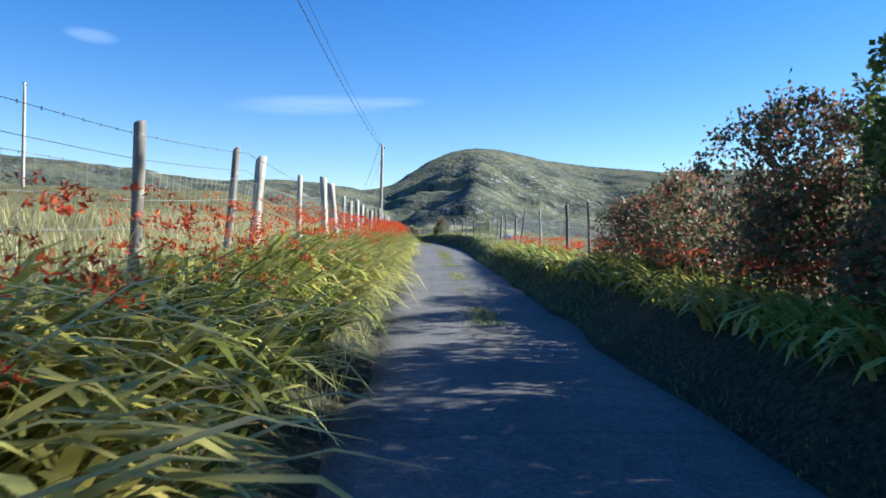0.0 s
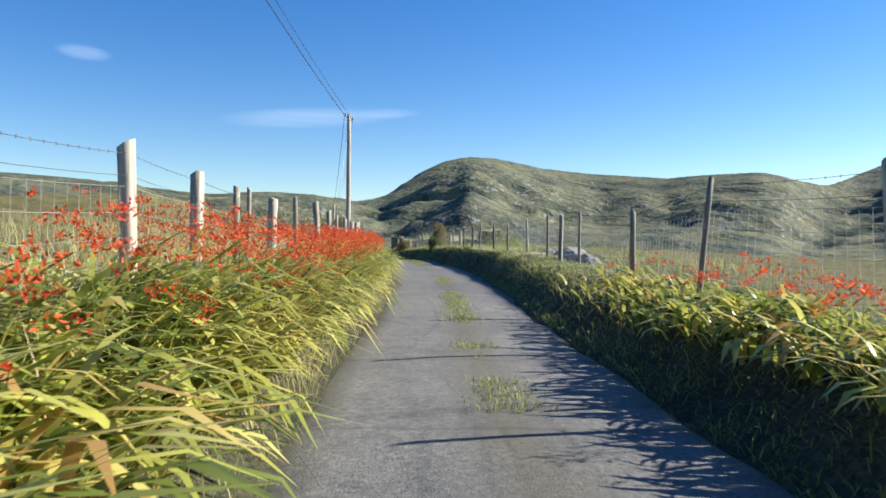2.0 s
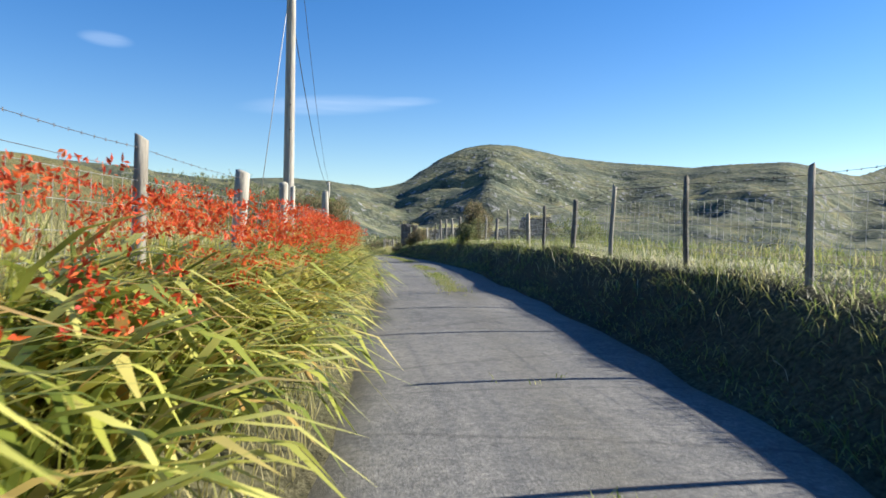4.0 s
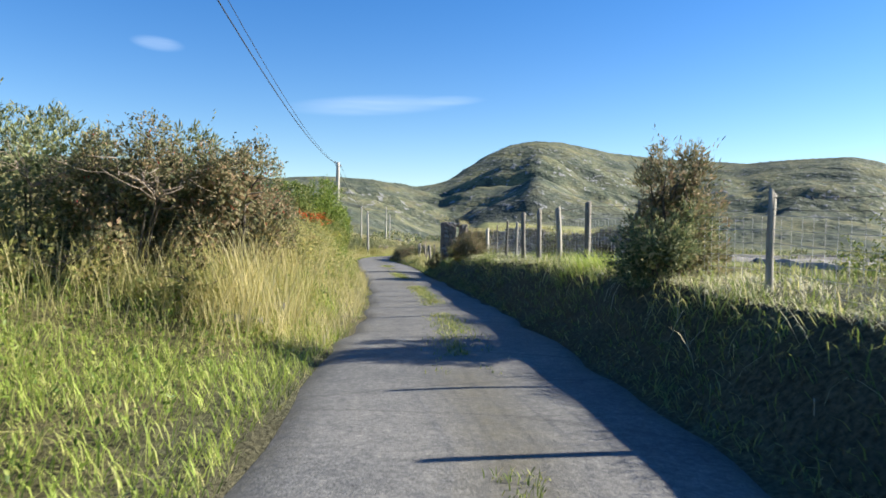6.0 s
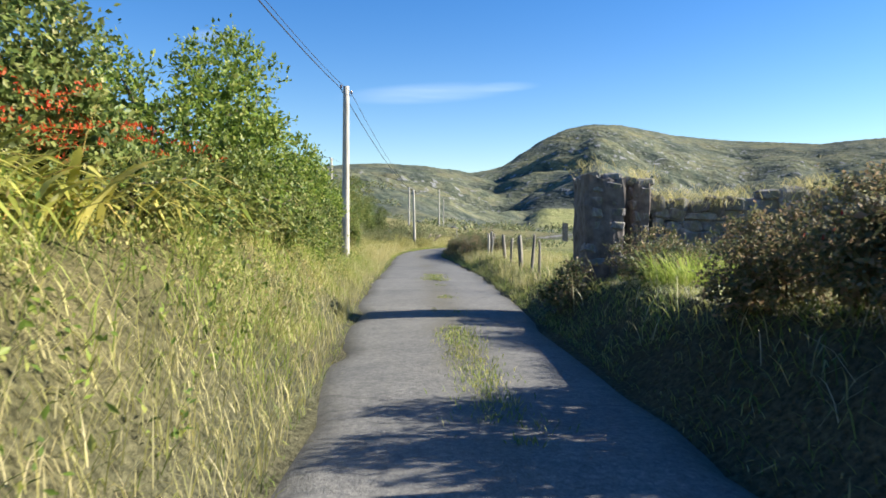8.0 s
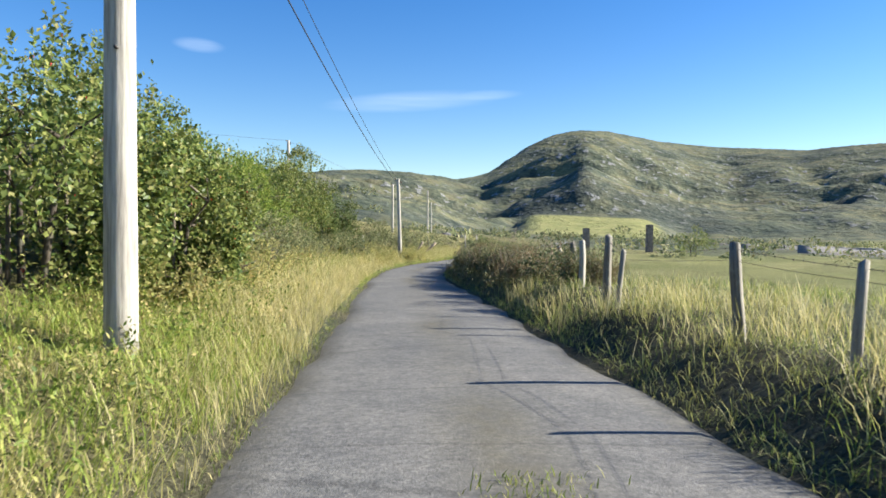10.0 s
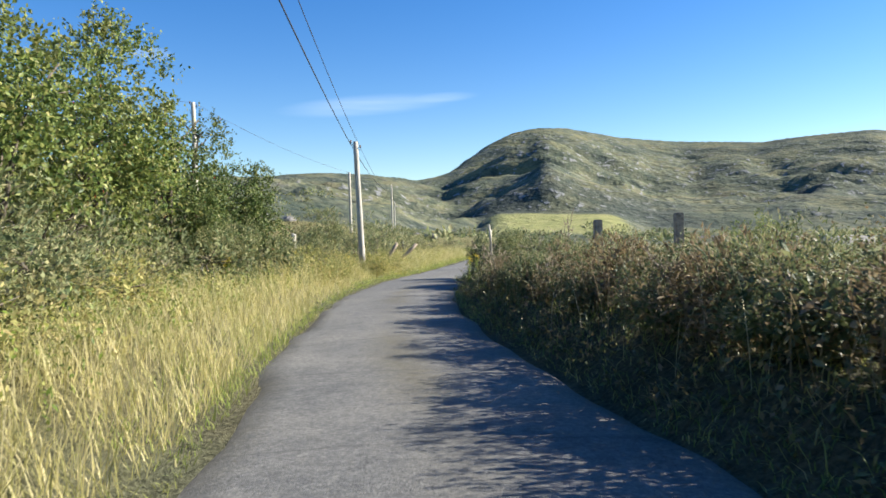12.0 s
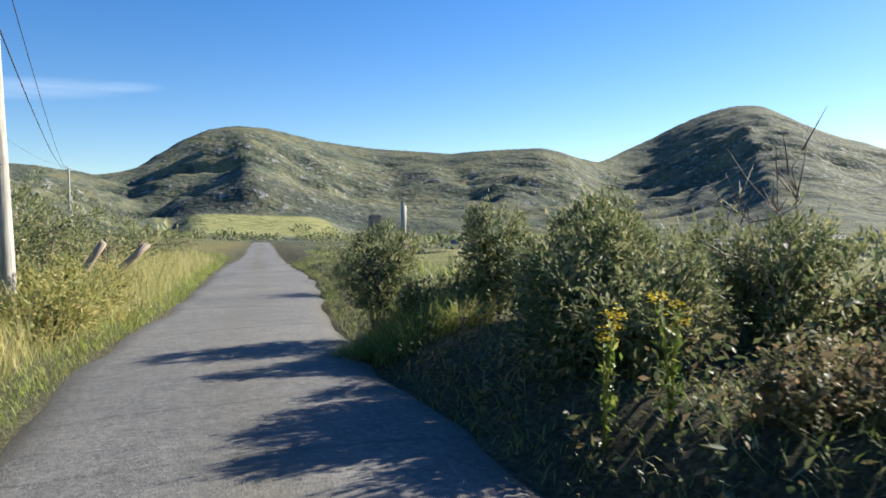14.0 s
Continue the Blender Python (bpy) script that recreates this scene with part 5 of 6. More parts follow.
# ---- fences ----
def post_mesh(kind, tall, seed, slim=1.0, wood=POST):
    """A fence post standing at its foot: split round stake, or square sawn, with an uneven top."""
    r = np.random.default_rng(seed + 900)
    sides = 4 if kind == "square" else 9
    w = {"square": 0.060, "round": 0.046, "thick": 0.092, "thin": 0.032}[kind] * slim
    rings = 6
    V = []
    for k in range(rings):
        s = k / (rings - 1)
        z = -0.35 + s * (tall + 0.35)
        for j in range(sides):
            a = (j + 0.5) * 2 * np.pi / sides
            rr = w * (1 + 0.06 * r.normal()) * (1.0 - 0.08 * s) * (1.25 if sides == 4 else 1)
            top = (0.03 * np.cos(a + seed) + r.normal(0, 0.006)) if k == rings - 1 else 0
            V.append((np.cos(a) * rr + 0.012 * np.sin(s * 3 + seed), np.sin(a) * rr + 0.01 * np.cos(s * 4 + seed), z + top))
    Q = [(k * sides + j, k * sides + (j + 1) % sides, (k + 1) * sides + (j + 1) % sides, (k + 1) * sides + j) for k in range(rings - 1) for j in range(sides)]
    V.append((0, 0, tall + 0.012))
    c = len(V) - 1
    T = [((rings - 1) * sides + j, (rings - 1) * sides + (j + 1) % sides, c) for j in range(sides)]
    me = mesh_of("post", np.array(V), np.array(T), np.array(Q))
    me.materials.append(wood)
    return me


def strands(points, sag, radius, wobble=0.0, seed=0, barbs=0):
    """Wire along a row of points, three-sided, dipping between them."""
    r = np.random.default_rng(seed)
    sets = []
    for a, b in zip(points[:-1], points[1:]):
        a, b = np.array(a), np.array(b)
        s = np.linspace(0, 1, 5)
        P = a + (b - a) * s[:, None]
        P[:, 2] -= 4 * sag * s * (1 - s)
        sets.append(tube(P, radius, 3, False))
        for k in range(barbs):
            u = (k + 0.5) / barbs
            c = a + (b - a) * u - np.array([0, 0, 4 * sag * u * (1 - u)])
            for way in ((0.0, 0.5, 1.0), (0.0, -0.6, 0.9)):
                w = np.array(way) * 0.011
                sets.append(tube([c - w, c + w], radius * 0.9, 3, False))
    return join(sets)


def fence(label, rows, netting=True, slim=1.0, dark=0):
    """Posts, two barbed strands and sheep netting. rows: x, y, top, kind, lean across, lean along (degrees)."""
    root = new("wire_fence")
    x0, y0 = rows[0][0], rows[0][1]
    root.location = (x0, y0, put(x0, y0))
    tagged(root, label, "fence", kind="")
    o = np.array([x0, y0, root.location[2]])
    tops, feet = [], []
    for k, (x, y, top, kind, la, lb) in enumerate(rows):
        g = put(x, y)
        tall = top - g
        p = piece("post", post_mesh(kind, tall, k + int(y0), slim, SHADED_POST if dark and k % dark else POST), None, root)
        p.location = (x - tall * math.sin(radians(la)) - o[0], y - tall * math.sin(radians(lb)) - o[1], g - o[2])
        p.rotation_euler = (radians(-lb), radians(la), rng.uniform(0, 1))
        tops.append(np.array([x, y, top]) - o)
        feet.append(np.array([x - tall * math.sin(radians(la)), y - tall * math.sin(radians(lb)), g]) - o)
    lerp = lambda s: [f + (t - f) * s for f, t in zip(feet, tops)]
    v, t, q = join([strands(lerp(0.94), 0.015, 0.0022, 0, 1, 14), strands(lerp(0.82), 0.012, 0.0022, 0, 2, 0)])
    piece("barbed_wire", mesh_of("barbed_wire", v, t, q), BARB, root, "barbed wire strands")
    if netting:
        sets = []
        hs = [0.06, 0.2, 0.34, 0.48, 0.62, 0.76]
        for s in hs:
            sets.append(strands(lerp(s), 0.01, 0.0020))
        for k in range(len(feet) - 1):
            n = max(2, int(np.linalg.norm(feet[k + 1] - feet[k]) / 0.15))
            for j in range(n):
                u = j / n
                a = feet[k] + (tops[k] - feet[k]) * hs[0]
                b = feet[k + 1] + (tops[k + 1] - feet[k + 1]) * hs[0]
                c = feet[k] + (tops[k] - feet[k]) * hs[-1]
                d = feet[k + 1] + (tops[k + 1] - feet[k + 1]) * hs[-1]
                sets.append(tube([a + (b - a) * u, c + (d - c) * u], 0.0018, 3, False))
        v, t, q = join(sets)
        piece("sheep_netting", mesh_of("sheep_netting", v, t, q), WIRE, root, "square sheep netting")
    return root


left_posts = [(-5.0, 2.0, "round", 2, 0), (-2.6, 2.0, "square", 0, 2), (0.0, 2.0, "round", -2, 0), (2.2, 1.95, "round", 0, 1), (5.5, 1.98, "round", 1, 0), (8.75, 2.18, "round", 9, 4),
              (9.65, 2.14, "square", 7, 3), (12.2, 2.05, "round", 1, 0), (14.65, 2.2, "square", -5, -2), (15.95, 2.17, "thick", -8, -2), (19.1, 2.01, "round", 1, 2), (20.5, 1.93, "square", 1, 0), (22.6, 2.04, "square", 0, 1),
              (24.4, 1.97, "square", 2, 0), (25.9, 1.92, "round", 0, 2), (26.5, 1.95, "thin", 0, 0), (28.1, 1.91, "square", 1, 1), (30.0, 2.02, "round", -1, 0), (32.6, 2.08, "square", -3, 0), (35.4, 1.97, "square", 0, 0),
              (37.6, 1.93, "round", 2, 0), (39.9, 1.9, "square", 0, -1), (42.9, 1.86, "thick", 2, 0), (45.4, 1.87, "square", 0, 0), (47.0, 1.92, "round", 6, 3), (53.35, 2.13, "thick", 0, 0)]
rows = []
for y, tall, kind, la, lb in left_posts:
    x = float(verge_left(y)) - 1.5 + min(0.35, max(0, y - 38) * 0.03)
    rows.append((x, y, float(road_level(y)) + tall - 0.12, kind, la, lb))
fence("weathered wooden posts with barbed wire and sheep netting above the flowers", rows)
right_posts = [(4.85, 11.6, 2.22, "square", 0, 0), (5.29, 14.51, 2.29, "round", -6, 0), (5.58, 16.56, 2.35, "square", -2, 0), (6.22, 20.95, 2.39, "round", -3, 0), (6.60, 23.85, 2.56, "round", 8, 2), (7.10, 27.1, 2.37, "square", -2, 0),
               (7.70, 31.1, 2.59, "round", -2, 0), (8.02, 33.2, 2.62, "square", 0, 0), (8.22, 34.9, 2.70, "round", 0, 0), (8.45, 37.6, 2.72, "round", 0, 1), (8.45, 39.8, 2.7, "round", 2, 0), (8.52, 42.2, 2.8, "round", -1, 0),
               (8.58, 44.5, 2.89, "round", 4, 1), (8.69, 46.75, 2.78, "square", 1, 0), (8.68, 48.7, 2.76, "round", 0, 0), (8.94, 50.97, 2.7, "square", 0, 0), (9.1, 53.69, 2.88, "round", 0, 0), (9.46, 56.67, 2.75, "square", 3, 0),
               (9.46, 58.48, 2.82, "round", 0, 0), (9.44, 61.6, 2.9, "round", 0, 0), (9.44, 63.96, 2.99, "square", 0, 0), (9.37, 65.63, 2.98, "square", -2, 0), (9.3, 66.84, 2.96, "square", 1, 0), (9.23, 68.13, 2.96, "square", 0, 0),
               (9.37, 69.7, 2.8, "round", 0, 0), (9.35, 71.0, 2.85, "round", 0, 0), (9.3, 72.4, 2.75, "thin", 0, 0), (9.35, 74.6, 2.7, "square", 0, 0)]
fence("line of weathered wooden posts and sheep netting along the bank top", right_posts, True, 0.72, 3)
rows = [(8.55 + 0.15 * math.sin(k * 1.9), 86.0 + k * 1.75, 1.98 + 0.10 * math.sin(k * 1.3), ("thin", "round", "square")[k % 3], 7 * math.sin(k * 2.1), 3 * math.cos(k)) for k in range(6)]
rows += [(8.48, 97.94, 1.86, "round", 5, 0), (8.46, 98.72, 2.04, "square", 0, 0), (8.47, 100.45, 1.95, "square", 0, 0), (8.9, 103.4, 1.9, "square", -9, 0), (8.8, 104.6, 1.8, "square", -10, 0)]
fence("short run of crooked weathered fence posts beside the field", rows, False, 0.8, 2)
rows = [(7.78, 120.66, 2.0, "thin", -6, 0), (8.64, 127.14, 1.93, "round", 1, 0), (9.25, 127.0, 0.98, "round", -2, 0)]
for x, y, top, kind, la, lb in rows:
    g = put(x, y)
    p = thing("fence_post", post_mesh(kind, top - g, int(x * 7), 0.75), None, "lone weathered wooden fence post among gorse", "post", "lone posts", at=(x, y, g))
    p.rotation_euler = (0, radians(la), 0.4)
for x, y, tall, la in ((5.25, 133.4, 1.0, 32), (5.75, 134.4, 1.15, 48)):
    p = thing("stump", post_mesh("thick", tall, int(y * 3), 0.8, DEAD_WOOD), None, "leaning cut gorse stump beside the lane", "stump", "cut stumps", at=(x, y, put(x, y) + 0.1))
    p.rotation_euler = (0, radians(la), 0)
for x, y, top in ((2.88, 123.84, 1.92), (3.4, 134.5, 1.7), (6.2, 140.5, 1.6)):
    g = put(x, y)
    thing("fence_post", post_mesh("square", top - g, int(y)), None, "pale square fence post at the field edge", "post", "lone posts", at=(x, y, g))


# ---- poles and lines ----
def pole(x, y, top, radius, lean=(0, 0), arm=0, stay=None, label="tall grey weathered timber utility pole"):
    g = put(x, y)
    tall = top - g
    root = new("utility_pole")
    root.location = (x, y, g)
    tagged(root, label, "pole", "utility poles")
    s = np.linspace(0, 1, 9)
    P = np.stack([lean[0] * s, lean[1] * s, -0.4 + s * (tall + 0.4)], 1)
    v, t, q = tube(P, radius * (1.12 - 0.3 * s), 14)
    piece("shaft", mesh_of("shaft", v, t, q, True), POLE, root)
    tipx, tipy = lean[0], lean[1]
    for k, (dx, dz) in enumerate(((-0.10, -0.12), (0.10, -0.30))):
        v, t, q = tube([(tipx, tipy, tall + dz), (tipx + dx * 1.6, tipy, tall + dz + 0.02), (tipx + dx * 1.6, tipy, tall + dz + 0.10)], 0.012, 6)
        b = piece("bracket", mesh_of("bracket", v, t, q), IRON, root)
        z = tall + dz + 0.08
        v, t, q = tube([(tipx + dx * 1.6, tipy, z + h) for h in (0, 0.03, 0.05, 0.08, 0.1)], [0.03, 0.04, 0.026, 0.036, 0.015], 8)
        piece("insulator", mesh_of("insulator", v, t, q, True), CERAMIC, b, "brown glazed insulator")
    if arm:
        v, t, q = tube([(tipx - 0.35, tipy, tall - 1.3), (tipx + 0.25, tipy, tall - 1.28)], 0.02, 6)
        piece("crossbar", mesh_of("crossbar", v, t, q), IRON, root)
    for z in (tall * 0.42, tall * 0.5):
        v, t, q = tube([(lean[0] * 0.5 + radius * 0.2, lean[1] * 0.5 - radius - 0.03, z), (lean[0] * 0.5 + radius * 0.2, lean[1] * 0.5, z)], 0.014, 6)
        piece("step_bolt", mesh_of("step_bolt", v, t, q), IRON, root)
    if stay:
        e = (stay[0] - x, stay[1] - y, put(stay[0], stay[1]) - g)
        v, t, q = tube([(tipx, tipy, tall - 0.5), e], 0.008, 5)
        piece("stay_wire", mesh_of("stay_wire", v, t, q), WIRE, root, "slanting steel stay wire")
    return np.array([x + tipx, y + tipy, top])


def line(a, b, sag, radius, dz=0.0, dx=0.0, label="black overhead cable sagging between poles"):
    a, b = np.array(a) + (dx, 0, dz), np.array(b) + (dx, 0, dz)
    s = np.linspace(0, 1, 25)
    P = a + (b - a) * s[:, None]
    P[:, 2] -= 4 * sag * s * (1 - s)
    o = P[0].copy()
    v, t, q = tube(P - o, radius, 5, False)
    thing("overhead_cable", mesh_of("overhead_cable", v, t, q, True), CABLE, label, "cable", "overhead cables", at=tuple(o))


A0 = pole(-2.7, 3.0, 7.6, 0.11)
A = pole(3.52, 49.24, 7.81, 0.105, stay=(2.75, 49.9))
B = pole(3.56, 93.94, 6.56, 0.115)
C = pole(4.53, 129.5, 5.09, 0.105, lean=(-0.14, 0.0))
D = pole(6.43, 199.8, 8.56, 0.12)
E = pole(2.64, 163.2, 7.03, 0.12)
F = pole(-3.87, 140.9, 8.63, 0.12)
pole(-25.0, 65.0, 13.6, 0.14)
H = pole(7.4, 240.0, 8.4, 0.12)
for a, b, sag in ((A0, A, 0.5), (A, B, 1.0), (B, C, 0.4), (C, D, 0.9)):
    line(a, b, sag, 0.013, -0.02, -0.2)
    line(a, b, sag * 1.15, 0.007, -0.2, 0.16)
line(F, E, 0.35, 0.008)
line(F, np.array([-40, 115, 10.5]), 0.6, 0.008)
line(E, D, 0.4, 0.008)


# ---- old stone wall ----
def stone_mesh(sx, sy, sz, seed):
    r = np.random.default_rng(seed + 3000)
    bm = bmesh.new()
    bmesh.ops.create_cube(bm, size=1.0)
    for w in bm.verts:
        w.co += Vector((r.normal(0, 0.10), r.normal(0, 0.08), r.normal(0, 0.13)))
    bmesh.ops.bevel(bm, geom=bm.edges[:], offset=0.17, segments=1, affect="EDGES")
    for w in bm.verts:
        w.co = Vector((w.co.x * sx * (1 + r.normal(0, 0.08)), w.co.y * sy * (1 + r.normal(0, 0.08)), w.co.z * sz * (1 + r.normal(0, 0.08))))
    me = bm_mesh(bm, "stone")
    me.materials.append(STONE)
    return me


STONES = [stone_mesh(0.30 + 0.035 * (k % 5), 0.26, 0.13 + 0.02 * (k % 4), k) for k in range(14)]


def masonry(name, label, x0, x1, y, thick, top, opening=None):
    """A dry-stone wall along x with a rubble core, coursed stones on its faces and a ragged top. top(x): height above its foot."""
    root = new(name)
    g = min(put(x0, y), put(x1, y)) - 0.1
    root.location = (x0, y, g)
    tagged(root, label, "wall")
    xs = np.linspace(0, x1 - x0, max(3, int((x1 - x0) / 0.3)))
    V, Q = [], []
    for k, x in enumerate(xs):
        h = top(x + x0) - 0.12
        for yy, zz in ((-thick / 2 + 0.1, 0), (-thick / 2 + 0.12, h), (thick / 2 - 0.12, h), (thick / 2 - 0.1, 0)):
            V.append((x, yy, zz))
    for k in range(len(xs) - 1):
        for j in range(3):
            a = 4 * k + j
            if opening and opening[0] < x0 + xs[k] < opening[1] and j == 0:
                continue
            Q.append((a, a + 1, a + 5, a + 4))
    e = 4 * (len(xs) - 1)
    Q += [(0, 3, 2, 1), (e, e + 1, e + 2, e + 3)]
    piece("rubble_core", mesh_of("rubble_core", np.array(V), None, np.array(Q)), DARK, root)
    r = np.random.default_rng(int(x0 * 10))
    z = 0.08
    while z < 4:
        x = r.uniform(-0.05, 0.1)
        hstep = r.uniform(0.10, 0.19)
        while x < x1 - x0 - 0.1:
            w = r.uniform(0.17, 0.46)
            hole = opening and opening[0] < x0 + x + w / 2 < opening[1] and opening[2] < z < opening[3]
            if z < top(x0 + x + w / 2) - 0.08 + r.normal(0, 0.02) and not hole:
                st = piece("stone", STONES[r.integers(0, 14)], None, root)
                w = min(w, x1 - x0 - x + 0.04)
                st.location = (x + w / 2, -thick / 2 + 0.10 + r.normal(0, 0.02), z)
                st.rotation_euler = (r.normal(0, 0.08), r.normal(0, 0.12), r.normal(0, 0.15))
                st.scale = (w / 0.31, 1, hstep / 0.14 * r.uniform(0.85, 1.25))
            x += w
        z += hstep
    return root


PIER_STONE = plain("dark_mortared_stone", (0.15, 0.125, 0.105), 0.95, 0, 0.5, 7)
BROWN_STONE = plain("brown_pier_stone", (0.22, 0.18, 0.15), 0.95, 0, 0.45, 5)
DARK = plain("dark_rubble", (0.15, 0.14, 0.13), 0.95, 0, 0.4, 6)
pier_foot = min(put(8.2, 81.7), put(9.15, 81.7)) - 0.1
def pier(name, label, x, y, w, d, top, seed):
    """A worn square block of mortared stone: a rough body, a few stones standing proud of it and a cap of loose ones."""
    r = np.random.default_rng(seed)
    root = new(name)
    root.location = (x, y, pier_foot)
    tagged(root, label, "pier")
    h = top - pier_foot
    bm = bmesh.new()
    bmesh.ops.create_cube(bm, size=1.0)
    bmesh.ops.subdivide_edges(bm, edges=bm.edges[:], cuts=9, use_grid_fill=True)
    for k in bm.verts:
        p = Vector((k.co.x * w, k.co.y * d, (k.co.z + 0.5) * h))
        corner = max(0.0, abs(k.co.x) + abs(k.co.y) - 0.9)
        n = noise.noise(p * 6.0 + Vector((seed, 0, 0))) * 0.035 + noise.noise(p * 14.0) * 0.022
        k.co = p + Vector((k.co.x, k.co.y, 0)) * (n * 2 - corner * 0.25) + Vector((0, 0, n * 2.5 if k.co.z > 0.4 else 0))
    piece("pier_body", bm_mesh(bm, "pier_body"), PIER_STONE, root, "dark brown mortared rubble")
    for k in range(22):
        st = piece("stone", STONES[k % 14], None, root)
        st.location = ((k % 2 - 0.5) * w * 0.5 + r.normal(0, 0.03), -d / 2 + 0.125 + r.normal(0, 0.01), (k // 2 + 0.6) / 11.5 * h)
        st.rotation_euler = (r.normal(0, 0.05), r.normal(0, 0.08), r.normal(0, 0.06))
        st.scale = (w * r.uniform(0.9, 1.4), 0.95, r.uniform(0.7, 1.1))
    for k in range(4):
        st = piece("cap_stone", STONES[(k + 5) % 14], None, root)
        st.location = ((k % 2 - 0.5) * w * 0.5, (k // 2 - 0.5) * d * 0.5, h + 0.02)
        st.rotation_euler = (r.normal(0, 0.1), r.normal(0, 0.1), r.normal(0, 0.5))
        st.scale = (0.75, 0.9, 0.7)


pier("stone_gate_pier", "square brown stone gate pier with grass on its top", 8.78, 81.7, 0.56, 0.9, 2.95, 3)
pier("wall_stub", "broken stub of stone wall beside the gate pier", 9.36, 81.85, 0.26, 0.6, 2.9, 8)
masonry("ruined_stone_wall", "ruined overgrown cottage wall of grey field stone", 9.55, 19.5, 82.1, 0.7,
        lambda x: 2.88 - pier_foot + (0.14 if x < 9.6 else 0) + 0.1 * math.sin(x * 1.7) + (1.0 if 16.7 < x < 18.6 else 0) - (0.4 if x > 18.8 else 0), (14.6, 15.6, 0.0, 1.2))


def wall_top_grass():
    n = 8200
    x = rng.uniform(8.5, 19.5, n)
    y = 81.9 + rng.normal(0, 0.28, n)
    z = 2.74 + 0.1 * np.sin(x * 1.7) + rng.uniform(-0.1, 0.1, n) + np.where(x < 9.6, 0.24, 0) + np.where((x > 16.7) & (x < 18.6), 1.0, 0)
    keep = fbm(x / 0.7, y / 0.7, 2, 45) > 0.4
    b = np.stack([x, y, z], 1)[keep]
    n = len(b)
    v, t, q = blades(b, rng.uniform(0.12, 0.36, n), rng.uniform(0.004, 0.008, n), rng.uniform(0, 6.28, n), rng.uniform(0.2, 0.9, n), rng.uniform(1.2, 2.4, n), 3)
    thing("wall_top_grass", mesh_of("wall_top_grass", v, t, q), DRY, "tawny grass growing along the wall top", "grass", kind="stuff")


wall_top_grass()
for k, (x, y, rx, h, mat, label) in enumerate(((9.9, 81.2, 0.45, 0.8, BRAMBLE, "bramble climbing the old stone wall"), (8.3, 80.8, 0.4, 0.6, BRAMBLE, "bramble at the foot of the old stone pier"), (13.2, 81.5, 0.9, 1.5, GORSE, "gorse growing against the ruined wall"))):
    shrub("bramble_bush" if mat == BRAMBLE else "gorse_bush", label, x, y, rx, 0.45, h, 4500, mat, (0.04, 0.025) if mat == BRAMBLE else (0.08, 0.014), 700 + k, spiky=mat == GORSE)


def bare_branches(x, y, z, h, spread, count, seed, label, thick=1.0):
    """Leafless grey branches with side twigs."""
    r = np.random.default_rng(seed + 5000)
    root = new("dead_branch")
    root.location = (x, y, z)
    tagged(root, label, "branch", "dead branches")
    for k in range(count):
        a, out = r.uniform(0, 6.28), r.uniform(0.2, 1.0) * spread
        top = np.array([np.cos(a) * out, np.sin(a) * out, h * r.uniform(0.6, 1.0)])
        s = np.linspace(0, 1, 6)[:, None]
        P = top * s + np.array([0, 0, 0.12 * h]) * np.sin(s * 3.1) + r.normal(0, 0.025 * max(h, spread), (6, 3)) * (s > 0)
        stem = piece("branch", mesh_of("branch", *join([tube(P, np.linspace(0.009, 0.0025, 6) * thick, 5)])), DEAD_WOOD, root)
        for j in range(7):
            u = r.integers(1, 6)
            e = P[u] + (top / np.linalg.norm(top) * 0.6 + r.normal(0, 0.6, 3)) * 0.22 * max(h, spread)
            twig = tube([P[u], (P[u] + e) / 2 + r.normal(0, 0.015, 3), e], [0.005 * thick, 0.004 * thick, 0.0015], 4)
            piece("twig", mesh_of("twig", *join([twig])), DEAD_WOOD, stem)


bare_branches(10.0, 123.1, put(10.0, 123.1), 1.45, 0.5, 5, 1, "leafless grey shrub among the gorse", 1.4)
for k, y in enumerate((106.3, 110.2, 113.4, 115.9, 117.2, 119.4, 120.8)):
    x = float(road_right(y)) + 0.75 + 0.2 * math.sin(k * 2.7)
    bare_branches(x, y, put(x, y) + 0.2, 0.55 + 0.1 * math.cos(k * 1.9), 0.35, 5, 20 + k, "dry stems standing in the bramble hedge")
bare_branches(9.3, 122.6, put(9.3, 122.6) + 0.2, 0.8, 0.7, 4, 2, "pale dead bramble stems at the hedge foot")
bare_branches(3.7, 61.0, put(3.7, 61.0) + 1.1, 0.4, 1.0, 5, 3, "bleached dead branches lying over gorse")
bare_branches(2.3, 61.2, put(2.3, 61.2) + 1.0, 0.4, 1.1, 4, 4, "bleached dead branches lying over gorse")
bare_branches(9.4, 108.5, put(9.4, 108.5) + 0.4, 0.7, 0.6, 4, 5, "dry bramble stems standing out of the hedge")


def boulder(x, y, sx, sy, sz, seed, label="lichened grey boulder lying in rough grass", mat=STONE, sunk=-0.35):
    bm = bmesh.new()
    bmesh.ops.create_icosphere(bm, subdivisions=3, radius=1.0)
    off = Vector((seed * 3.7, seed * 1.3, 0))
    for w in bm.verts:
        d = 1 + 0.35 * noise.noise(w.co * 1.1 + off) + 0.12 * noise.noise(w.co * 3.1 + off) + 0.06 * noise.noise(w.co * 7.3 + off)
        w.co = Vector((w.co.x * sx * d, w.co.y * sy * d, w.co.z * sz * d))
    thing("boulder", bm_mesh(bm, "boulder"), mat, label, "rock", "boulders", at=(x, y, put(x, y) - sz * sunk))


